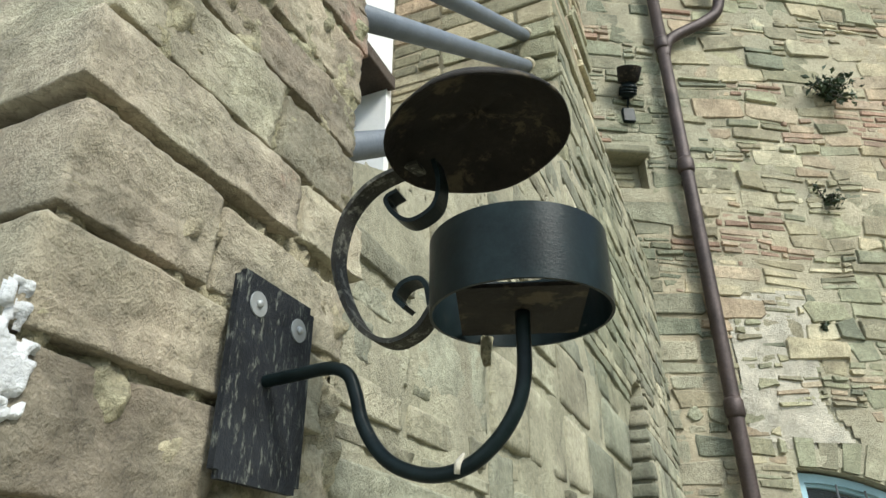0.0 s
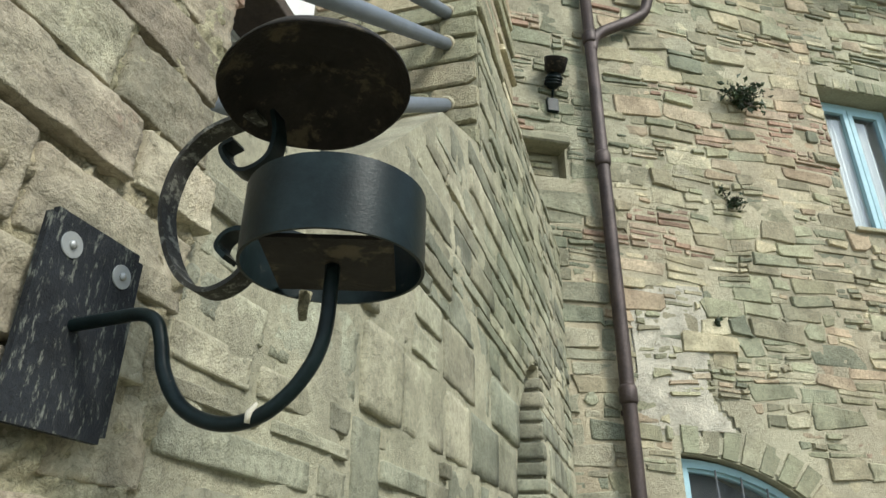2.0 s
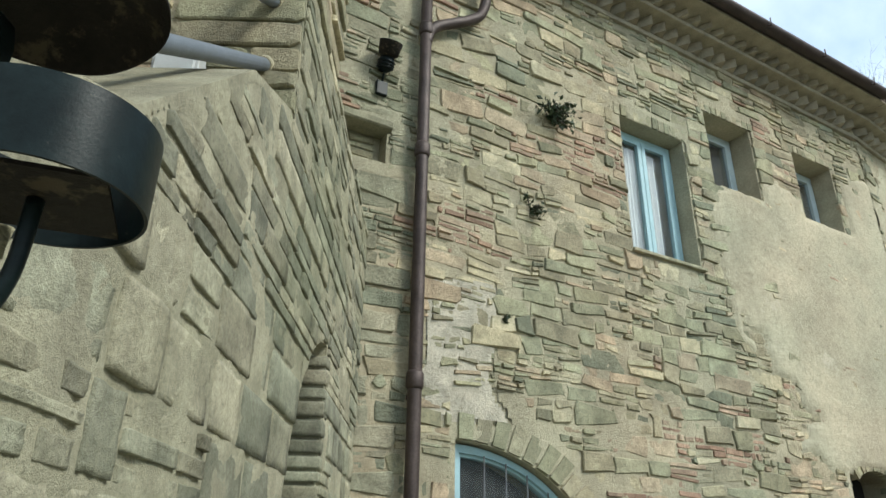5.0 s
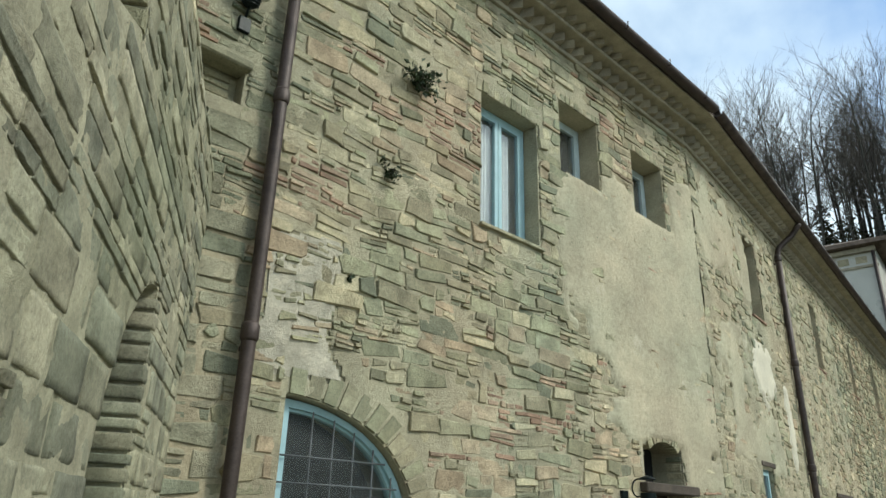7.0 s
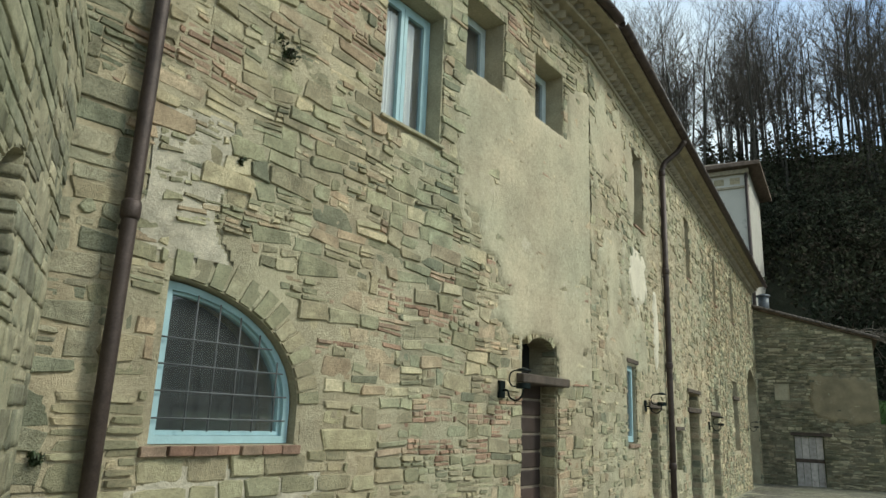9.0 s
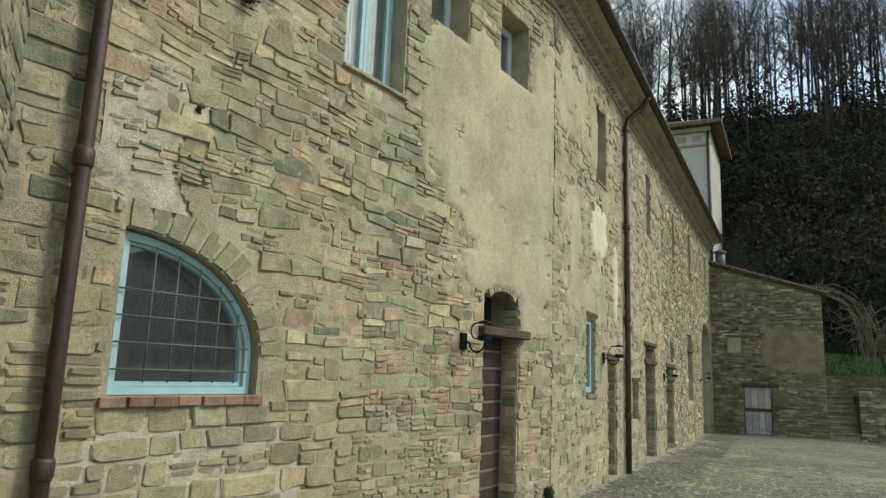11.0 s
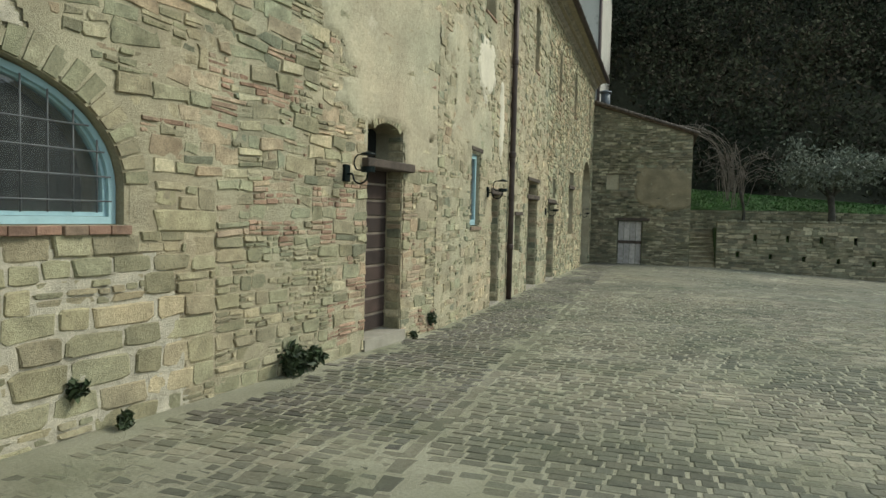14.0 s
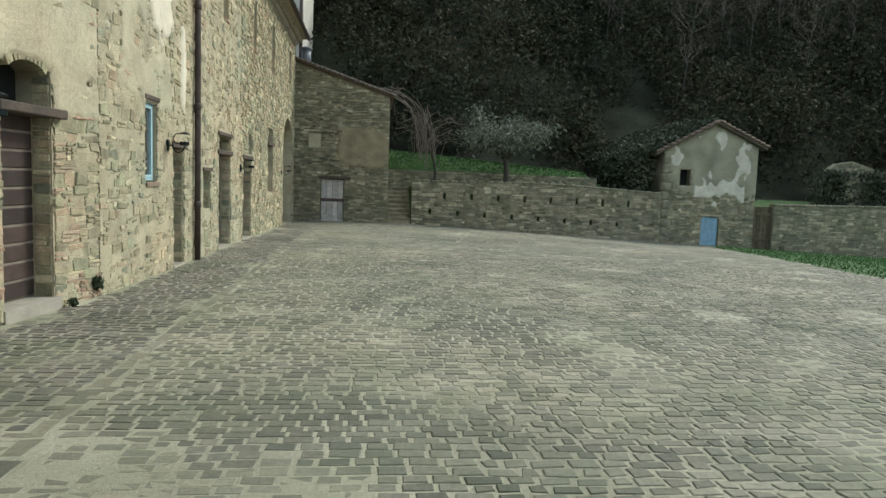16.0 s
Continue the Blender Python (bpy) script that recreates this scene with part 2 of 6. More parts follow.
BLUE = material("pale_blue_paint", (0.32, 0.47, 0.51), 0.08, 0.5, 6, 0.08, pick="none")
BLUE_GREY = material("faded_grey_blue_paint", (0.42, 0.49, 0.50), 0.1, 0.6, 6, 0.08, pick="none")
# Room walls: dark grey that carries the indoor shade in its colour.
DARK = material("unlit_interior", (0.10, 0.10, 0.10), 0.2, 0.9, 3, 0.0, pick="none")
WOOD_BROWN = material("brown_door_boards", (0.048, 0.032, 0.027), 0.25, 0.65, 6, 0.2, ((0.055, 0.036, 0.03), (0.042, 0.029, 0.025)), pick="object")
WOOD_PALE = material("pale_dry_wood", (0.20, 0.165, 0.13), 0.25, 0.85, 7, 0.3, pick="none")
# Near-black that paints the shade inside deep openings.
BLACK = material("painted_shade_black", (0.012, 0.013, 0.012), 0.2, 0.95, 3, 0.0, pick="none")
WOOD_GREY = material("weathered_beam", (0.075, 0.058, 0.046), 0.3, 0.85, 7, 0.4, pick="none")
WOOD_WHITE = material("peeling_white_boards", (0.44, 0.41, 0.38), 0.2, 0.8, 9, 0.3, pick="object", spots=((0.16, 0.13, 0.11), 9.0, 0.60, (1, 1, 0.3)))
SKYBLUE = material("sky_blue_boards", (0.22, 0.36, 0.46), 0.12, 0.7, 6, 0.15, pick="object")
TILE = material("clay_roof_tile", (0.125, 0.095, 0.075), 0.3, 0.9, 4, 0.4, ((0.15, 0.11, 0.085), (0.10, 0.082, 0.068), (0.14, 0.12, 0.095)))
EAVES = material("eaves_brick", (0.31, 0.27, 0.20), 0.2, 0.92, 6, 0.4, ((0.28, 0.245, 0.18), (0.34, 0.295, 0.22)))
WOOD_GATE = material("mossy_brown_boards", (0.10, 0.082, 0.05), 0.3, 0.9, 5, 0.4, pick="object")
STEP = material("worn_step_stone", (0.31, 0.285, 0.235), 0.15, 0.85, 5, 0.4, pick="none")
LEAF = material("dark_weed_leaf", (0.035, 0.055, 0.024), 0.3, 0.6, 9, 0.1, ((0.048, 0.066, 0.03), (0.028, 0.042, 0.02)))
OLIVE = material("olive_leaf", (0.13, 0.145, 0.105), 0.25, 0.6, 5, 0.1, ((0.16, 0.175, 0.13), (0.10, 0.115, 0.08)))
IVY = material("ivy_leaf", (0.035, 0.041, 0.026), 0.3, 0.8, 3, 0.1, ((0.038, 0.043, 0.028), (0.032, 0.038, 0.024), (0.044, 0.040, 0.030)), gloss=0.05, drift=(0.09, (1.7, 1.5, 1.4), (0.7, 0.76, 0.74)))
GRASS = material("grass_blade", (0.055, 0.135, 0.03), 0.3, 0.7, 2, 0.0, ((0.07, 0.16, 0.04), (0.045, 0.105, 0.025)))
BARK = material("grey_bark", (0.055, 0.05, 0.04), 0.3, 0.9, 5, 0.5, pick="none")
TWIG = material("bare_twigs", (0.095, 0.08, 0.066), 0.3, 0.9, 5, 0.2, pick="none")


def glass_material():
    m = bpy.data.materials.new("window_glass")
    m.use_nodes = True
    b = m.node_tree.nodes["Principled BSDF"]
    b.inputs["Base Color"].default_value = (0.62, 0.66, 0.67, 1)
    b.inputs["Roughness"].default_value, b.inputs["IOR"].default_value = 0.02, 1.5
    b.inputs["Transmission Weight"].default_value = 0.96
    return m


GLASS = glass_material()


# ---- building blocks ----
def mesh_object(name, verts, faces, mat, smooth=False):
    me = bpy.data.meshes.new(name)
    me.from_pydata([tuple(v) for v in verts], [], faces)
    me.materials.append(mat)
    if smooth:
        me.polygons.foreach_set("use_smooth", [True] * len(me.polygons))
    me.update()
    return new(name, me)


def placed_at(ob):
    return placed_at(ob.parent) @ ob.matrix_parent_inverse @ ob.matrix_basis if ob.parent else ob.matrix_basis.copy()


def own(ob, parent, label=""):
    """Makes ob a part of parent without moving it."""
    ob.parent = parent
    ob.matrix_parent_inverse = placed_at(parent).inverted()
    if label:
        ob["label"] = label
    return ob


def part(name, bm, mat, parent, label=""):
    me = bpy.data.meshes.new(name)
    bmesh.ops.recalc_face_normals(bm, faces=bm.faces[:])
    bm.to_mesh(me)
    bm.free()
    me.materials.append(mat)
    return own(new(name, me), parent, label)


def thing(name, at, label, category, group="", kind=""):
    ob = new(name)
    ob.empty_display_size = 0.05
    ob.location = at
    return tagged(ob, label, category, group, kind)


class Plane:
    """A wall's own axes: s along it, z up, d out of its face."""

    def __init__(self, x, y, ux, uy):
        k = math.hypot(ux, uy)
        self.x, self.y, self.ux, self.uy = x, y, ux / k, uy / k
        self.nx, self.ny = self.uy, -self.ux

    def at(self, s, z, d=0.0):
        return (self.x + s * self.ux + d * self.nx, self.y + s * self.uy + d * self.ny, z)

    def s(self, x, y):
        return (x - self.x) * self.ux + (y - self.y) * self.uy

    def turn(self):
        return math.degrees(math.atan2(self.uy, self.ux))


def box_into(bm, pl, s0, s1, z0, z1, d0, d1, bevel=0.0):
    """A block in a wall's axes."""
    vs = [bm.verts.new(pl.at(s, z, d)) for s in (s0, s1) for z in (z0, z1) for d in (d0, d1)]
    fs = [bm.faces.new([vs[k] for k in q]) for q in ((0, 1, 3, 2), (4, 6, 7, 5), (0, 4, 5, 1), (2, 3, 7, 6), (0, 2, 6, 4), (1, 5, 7, 3))]
    if bevel:
        es = list({e for f in fs for e in f.edges})
        bmesh.ops.bevel(bm, geom=es, offset=bevel, segments=1, affect="EDGES")


def block(name, pl, s0, s1, z0, z1, d0, d1, mat, parent, label="", bevel=0.004):
    bm = bmesh.new()
    box_into(bm, pl, s0, s1, z0, z1, d0, d1, bevel)
    return part(name, bm, mat, parent, label)


def tube_into(bm, pts, r, sides=10, cap=True):
    """A round tube along a line of points; r is one radius or one for each point."""
    pts = [Vector(p) for p in pts]
    rings, up = [], Vector((0.13, 0.21, 0.97))
    for k, p in enumerate(pts):
        way = (pts[min(k + 1, len(pts) - 1)] - pts[max(k - 1, 0)]).normalized()
        side = way.cross(up)
        side = side.normalized() if side.length > 1e-3 else way.cross(Vector((1, 0, 0))).normalized()
        over = side.cross(way)
        rad = r[k] if isinstance(r, (list, tuple)) else r
        rings.append([bm.verts.new(p + rad * (math.cos(a) * side + math.sin(a) * over)) for a in (2 * math.pi * q / sides for q in range(sides))])
    for a, b in zip(rings, rings[1:]):
        for q in range(sides):
            f = bm.faces.new((a[q], a[(q + 1) % sides], b[(q + 1) % sides], b[q]))
            f.smooth = True
    if cap:
        bm.faces.new(rings[0][::-1])
        bm.faces.new(rings[-1])


def smooth_line(pts, steps=6):
    """Catmull-Rom points through pts."""
    pts = [Vector(p) for p in pts]
    ext = [2 * pts[0] - pts[1], *pts, 2 * pts[-1] - pts[-2]]
    out = []
    for k in range(1, len(ext) - 2):
        a, b, c, d = ext[k - 1:k + 3]
        for q in range(steps):
            t = q / steps
            out.append(0.5 * (2 * b + (c - a) * t + (2 * a - 5 * b + 4 * c - d) * t * t + (3 * b - a - 3 * c + d) * t ** 3))
    return [*out, pts[-1]]


def rect(s0, s1, z0, z1):
    return [(s0, z0), (s1, z0), (s1, z1), (s0, z1)]


def arched(s0, s1, z0, spring, top, steps=10):
    """An opening with a round or flat arch."""
    c, r = (s0 + s1) / 2, (s1 - s0) / 2
    return [(s0, z0), (s1, z0)] + [(c + r * math.cos(math.pi * k / steps), spring + (top - spring) * math.sin(math.pi * k / steps)) for k in range(steps + 1)]


def quarter(s0, s1, z0, spring, top, steps=12, left=True):
    """An opening with half an arch; left: its upright side is at s0."""
    arc = [(s0 + (s1 - s0) * math.cos(math.pi / 2 * k / steps), spring + (top - spring) * math.sin(math.pi / 2 * k / steps)) for k in range(steps + 1)]
    loop = [(s0, z0), (s1, z0)] + arc
    return loop if left else [(s0 + s1 - s, z) for s, z in loop][::-1]


def wall(name, pl, outline, holes, thick, mat, label, depths=()):
    """A wall of that thickness with openings through it; its face lies at d = 0."""
    bm = bmesh.new()
    edges, loops = [], []
    for loop in (outline, *holes):
        vs = [bm.verts.new((s, z, 0)) for s, z in loop]
        loops.append(vs)
        edges += [bm.edges.new((vs[k], vs[(k + 1) % len(vs)])) for k in range(len(vs))]
    bmesh.ops.triangle_fill(bm, use_beauty=True, use_dissolve=False, edges=edges, normal=(0, 0, 1))
    front = [[v.co.copy() for v in f.verts] for f in bm.faces]
    bm.free()
    verts, faces = [], []
    for tri in front:
        k = len(verts)
        verts += [pl.at(c.x, c.y, 0) for c in tri] + [pl.at(c.x, c.y, -thick) for c in tri]
        faces += [(k, k + 1, k + 2), (k + 5, k + 4, k + 3)]
    for loop in (outline, *holes):
        for (a, b), (c, d) in zip(loop, loop[1:] + loop[:1]):
            k = len(verts)
            verts += [pl.at(a, b, 0), pl.at(c, d, 0), pl.at(c, d, -thick), pl.at(a, b, -thick)]
            faces.append((k, k + 1, k + 2, k + 3))
    me = bpy.data.meshes.new(name)
    me.from_pydata(verts, [], faces)
    me.materials.append(mat)
    bm = bmesh.new()
    bm.from_mesh(me)
    bmesh.ops.remove_doubles(bm, verts=bm.verts[:], dist=1e-5)
    bmesh.ops.recalc_face_normals(bm, faces=bm.faces[:])
    bm.to_mesh(me)
    bm.free()
    ob = new(name, me)
    return tagged(ob, label, "wall", kind="structure")


def spans(loop, z):
    """Where an opening's outline covers the height z."""
    xs = sorted(a + (c - a) * (z - b) / (d - b) for (a, b), (c, d) in zip(loop, loop[1:] + loop[:1]) if (b > z) != (d > z))
    return list(zip(xs[::2], xs[1::2]))


def free(outline, holes, z0, z1, gap=0.012):
    """The stretches of a course between the openings."""
    ok = [s for z in (z0 + 0.01, z1 - 0.01) for s in spans(outline, z)]
    if not ok:
        return []
    lo, hi = max(a for a, _ in ok), min(b for _, b in ok)
    cuts = sorted((a - gap, b + gap) for h in holes for z in (z0, (z0 + z1) / 2, z1) for a, b in spans(h, z))
    out, at = [], lo
    for a, b in cuts:
        if a > at + 0.03:
            out.append((at, min(a, hi)))
        at = max(at, b)
    if hi > at + 0.03:
        out.append((at, hi))
    return out


def courses(rng, z0, z1, hmin, hmax):
    z, out = z0, []
    while z < z1 - hmin * 0.6:
        h = min(rng.uniform(hmin, hmax), z1 - z)
        out.append((z, z + h))
        z += h
    return out


def layout(rng, outline, holes, z0, z1, heights, widths, big=0.35):
    """Rubble stones as (s0, s1, z0, z1): bands of blocks, many of them broken into two or three thin layers of smaller stones."""
    out = []
    for a, b in courses(rng, z0, z1, *heights):
        for lo, hi in free(outline, holes, a, b):
            s = lo
            while s < hi - 0.02:
                w = rng.uniform(*widths) * (0.7 + 0.6 * rng.random())
                if hi - s - w < widths[0] * 0.6:
                    w = hi - s
                e = min(hi, s + w)
                if rng.random() < big and b - a > 0.075:
                    cuts = [a, *sorted(a + (b - a) * (k + rng.uniform(-0.2, 0.2)) / 3 for k in (1, 2)), b] if b - a > 0.12 and rng.random() < 0.6 else [a, a + (b - a) * rng.uniform(0.35, 0.65), b]
                    for p, q in zip(cuts, cuts[1:]):
                        t = s
                        while t < e - 0.01:
                            v = max(0.07, w * rng.uniform(0.35, 1.0))
                            v = e - t if e - t - v < 0.05 else v
                            out.append((t, min(e, t + v), p, q))
                            t += v
                else:
                    out.append((s, e, a, b))
                s = e
    return out


def stone_shape(rng, w, h, depth, joint, rough):
    """The corners and faces of one stone of w by h, from its centre, standing out by depth; its corners are knocked off."""
    c = min(w, h)
    base = []
    for sx, sz in ((-1, -1), (1, -1), (1, 1), (-1, 1)):
        p, q = c * rng.uniform(0.03, 0.24), c * rng.uniform(0.03, 0.2)
        one, two = (sx * (w / 2 - p), sz * h / 2), (sx * w / 2, sz * (h / 2 - q))
        base += [two, one] if sx * sz > 0 else [one, two]
    j = min(joint * rng.uniform(0.4, 1.5), h * 0.3, w * 0.3)
    jit = [(rng.uniform(-rough, rough) * c * 0.5, rng.uniform(-rough, rough) * c * 0.6) for _ in range(8)]
    lean = (rng.uniform(-0.4, 0.4) * depth / w, rng.uniform(-0.4, 0.4) * depth / h)
    verts = []
    for inset, d in ((j * 0.5, -0.03), (j * 0.55, depth * 0.6), (j * 0.55 + min(0.006, h * 0.08), depth)):
        for k, (s, z) in enumerate(base):
            x = s * (1 - 2 * inset / w) + jit[k][0]
            y = z * (1 - 2 * inset / h) + jit[k][1]
            verts.append((x, y, d + (lean[0] * x + lean[1] * y if d > 0 else 0)))
    faces = [tuple(range(16, 24))]
    for q in (0, 8):
        faces += [(q + k, q + (k + 1) % 8, q + 8 + (k + 1) % 8, q + 8 + k) for k in range(8)]
    return verts, faces


def waver(s, z, holes, amp):
    """How far a course strays from level there; nothing beside an opening."""
    near = min([max(h[0][0] - s, s - h[1][0], h[0][1] - z, z - max(q[1] for q in h)) for h in holes] + [1.0])
    return amp * max(0.0, min(1.0, near / 0.3)) * (noise.noise((s * 0.8, z * 0.9, 7)) + 0.5 * noise.noise((s * 2.6, z * 1.2, 9)))


def masonry(name, pl, stones, mat, parent, rng, joint=0.02, depth=(0.006, 0.03), rough=0.06, label="", holes=(), amp=0.0):
    """All those stones in one mesh."""
    verts, faces = [], []
    for s0, s1, z0, z1 in stones:
        sv, sf = stone_shape(rng, s1 - s0, z1 - z0, depth[0] + (depth[1] - depth[0]) * rng.random() ** 1.5, joint, rough)
        tilt = rng.gauss(0, 0.028)
        sv = [(a - tilt * b, b + tilt * a, d) for a, b, d in sv]
        k = len(verts)
        cs, cz = (s0 + s1) / 2, (z0 + z1) / 2
        verts += [pl.at(cs + s, cz + z + (waver(cs + s, cz, holes, amp) if amp else 0), d) for s, z, d in sv]
        faces += [tuple(k + i for i in f) for f in sf]
    ob = mesh_object(name, verts, faces, mat)
    tagged(ob, label, kind="stuff")
    return own(ob, parent)


def pieces(name, pl, stones, mat, parent, rng, joint=0.02, depth=(0.006, 0.03), rough=0.06, holes=(), amp=0.0):
    """Those stones as objects of their own on a few shared meshes."""
    kinds = []
    for _ in range(24):
        sv, sf = stone_shape(rng, 1.0, 1.0, 1.0, 0.0, rough)
        me = bpy.data.meshes.new(name)
        me.from_pydata([(s * (0.97 if d < 0.9 else 0.90), d if d > 0 else -1.0, z * (0.97 if d < 0.9 else 0.84)) for s, z, d in sv], [], [f[::-1] for f in sf])
        me.materials.append(mat)
        kinds.append(me)
    for s0, s1, z0, z1 in stones:
        ob = new(name, kinds[rng.randrange(24)])
        w, h = s1 - s0 - joint, z1 - z0 - joint
        d = rng.uniform(*depth)
        flip = -1
        m = Matrix.Translation(pl.at((s0 + s1) / 2, (z0 + z1) / 2 + (waver((s0 + s1) / 2, (z0 + z1) / 2, holes, amp) if amp else 0))) @ Matrix.Rotation(radians(pl.turn()), 4, "Z") @ Matrix.Diagonal((w, flip * d, h, 1))
        ob.matrix_world = m
        ob.parent = parent


def ground_z(x, y):
    z = -0.0133 * min(max(x, -10), 31)
    return z - 0.042 * min(26, max(0, -(y + 2))) * min(1, max(0, (x - 8) / 20))


# ---- the long facade: two straight stretches with a slight bend ----
PF = Plane(2.381, 3.657, 0.9921, -0.1252)
PC = Plane(9.17, 2.80, 1.0, 0.0)
BEND, FAR, TOP = 6.845, 21.03, 7.12
F_WIN = quarter(0.69, 1.83, 1.33, 1.58, 2.36)
F_UPPER = rect(2.52, 3.385, 4.18, 5.60)
F_SMALL = [rect(3.80, 4.545, 5.225, 6.14), rect(5.31, 6.06, 5.21, 6.12)]
F_DOOR = arched(5.06, 5.895, -0.12, 2.43, 2.53)
F_NICHE = rect(-0.6, 0.075, 4.26, 4.56)
F_PUTLOG = rect(6.60, 6.68, 2.40, 2.49)
F_HOLES = [F_WIN, F_UPPER, *F_SMALL, F_DOOR, F_NICHE, F_PUTLOG]
F_OUT = [(-2.6, -0.3), (BEND, -0.3), (BEND, TOP), (-2.6, TOP)]
wall_f = wall("wall_facade_near", PF, F_OUT, F_HOLES, 0.42, MORTAR, "sandstone rubble wall with pale lime mortar and patches of plaster")
C_SLITS = [rect(2.43, 3.08, 4.88, 6.28), rect(7.03, 7.53, 4.84, 6.28), rect(10.88, 11.4, 4.86, 6.24), rect(14.33, 15.0, 4.82, 6.32), rect(18.9, 19.6, 5.1, 6.35)]
C_BLUE = rect(1.76, 2.28, 1.28, 2.49)
C_DOORS = [rect(3.19, 3.80, -0.25, 1.88), rect(6.62, 7.86, -0.3, 2.28), rect(9.47, 10.70, -0.36, 1.885)]
C_SMALL = rect(5.24, 5.84, 0.735, 1.485)
C_FAN = rect(10.25, 10.80, 2.0, 2.55)
C_TALL = rect(13.7, 14.85, 0.92, 2.98)
C_ARCH = arched(17.46, 20.40, -0.65, 2.6, 3.70, 14)
C_HOLES = [*C_SLITS, C_BLUE, *C_DOORS, C_SMALL, C_FAN, C_TALL, C_ARCH]
C_OUT = [(0.0, -0.7), (FAR, -0.7), (FAR, TOP), (0.0, TOP)]
wall_c = wall("wall_facade_far", PC, C_OUT, C_HOLES, 0.42, MORTAR, "long rubble stone wall with narrow upper windows")

rng = random.Random(11)
vouss_zone = quarter(0.66, 2.06, 1.34, 1.58, 2.60)
lint_zone = [rect(2.44, 3.46, 5.60, 5.74), rect(3.74, 4.60, 6.14, 6.24), rect(5.25, 6.12, 6.12, 6.22), arched(4.98, 5.97, 2.43, 2.5, 2.70)]
zones = [*F_HOLES, vouss_zone, *lint_zone]
f_low = layout(rng, [(-2.6, -0.1), (2.7, -0.1), (2.7, 1.75), (-2.6, 1.75)], zones, -0.1, 1.72, (0.12, 0.22), (0.22, 0.46), 0.25)
f_mid = layout(rng, [(2.7, -0.1), (BEND, -0.1), (BEND, 1.75), (2.7, 1.75)], zones, -0.1, 1.72, (0.09, 0.16), (0.15, 0.36), 0.45)
f_high = layout(rng, F_OUT, zones, 1.72, TOP, (0.085, 0.17), (0.16, 0.42), 0.45)
f_stones = f_low + f_mid + f_high
f_stones = [q for q in f_stones if q[1] > -1.6]
near_box = [q for q in f_low + f_mid if 0.0 < q[0] < 4.3][:300]
near_set = set(near_box)
red = set(q for q in f_mid + f_high if q not in near_set and q[3] - q[2] < 0.075 and noise.noise((q[0] * 0.8 + 3, q[2] * 1.1, 5)) + 0.4 * noise.noise((q[0] * 4, q[2] * 4, 1)) > (0.02 if q[2] < 3.2 and q[0] > 1.7 else 0.26))
masonry("brick_bits", PF, sorted(red), BRICK_MIX, wall_f, rng, 0.016, (0.012, 0.03), 0.16, "old brick pieces", F_HOLES, 0.035)
mossy = set(q for q in f_stones if q[1] < 0.42 and q not in near_set and q not in red)
masonry("mossy_stones", PF, sorted(mossy), STONE_MOSS, wall_f, rng, 0.022, (0.010, 0.032), 0.3, "greenish mossy sandstone rubble", F_HOLES, 0.035)
masonry("rubble_stones", PF, [q for q in f_stones if q not in near_set and q not in red and q not in mossy], STONE, wall_f, rng, 0.017, (0.009, 0.034), 0.3, "sandstone rubble", F_HOLES, 0.045)
c_stones = layout(rng, C_OUT, C_HOLES, -0.7, TOP, (0.09, 0.17), (0.15, 0.38), 0.4)
masonry("rubble_stones", PC, c_stones, STONE, wall_c, rng, 0.02, (0.008, 0.034), 0.3, "sandstone rubble", C_HOLES, 0.04)



jamb_rng = random.Random(77)


def jamb(pl, s, z0, z1, parent, depth=0.21):
    """Stones lining the side of an opening that faces back along the wall."""
    o = pl.at(s, 0, -depth)
    side = Plane(o[0], o[1], pl.nx, pl.ny)
    masonry("jamb_stones", side, layout(jamb_rng, rect(0.0, depth - 0.012, z0, z1), [], z0, z1, (0.07, 0.16), (0.14, 0.26), 0.1), STONE, parent, jamb_rng, 0.014, (0.004, 0.018), 0.08, "sandstone jamb")


jamb(PF, 5.895, 0.03, 2.42, wall_f)
for s_, z0_, z1_ in ((3.80, -0.2, 1.84), (7.86, -0.24, 2.25), (10.70, -0.3, 1.85), (5.84, 0.74, 1.47)):
    jamb(PC, s_, z0_, z1_, wall_c, 0.19)
block("ledge_stone", PF, -0.42, 0.10, 4.53, 4.60, -0.12, 0.07, STONE_OB, wall_f, "projecting flat stone", 0.012)
block("niche_back", PF, -0.62, 0.09, 4.24, 4.58, -0.2, -0.125, MORTAR, wall_f)
PFN = Plane(*PF.at(0, 0, -0.125)[:2], PF.ux, PF.uy)
masonry("niche_stones", PFN, layout(rng, rect(-0.6, 0.03, 4.27, 4.52), [], 4.27, 4.52, (0.05, 0.1), (0.2, 0.4), 0.1), STONE, wall_f, rng, 0.014, (0.01, 0.03), 0.1)


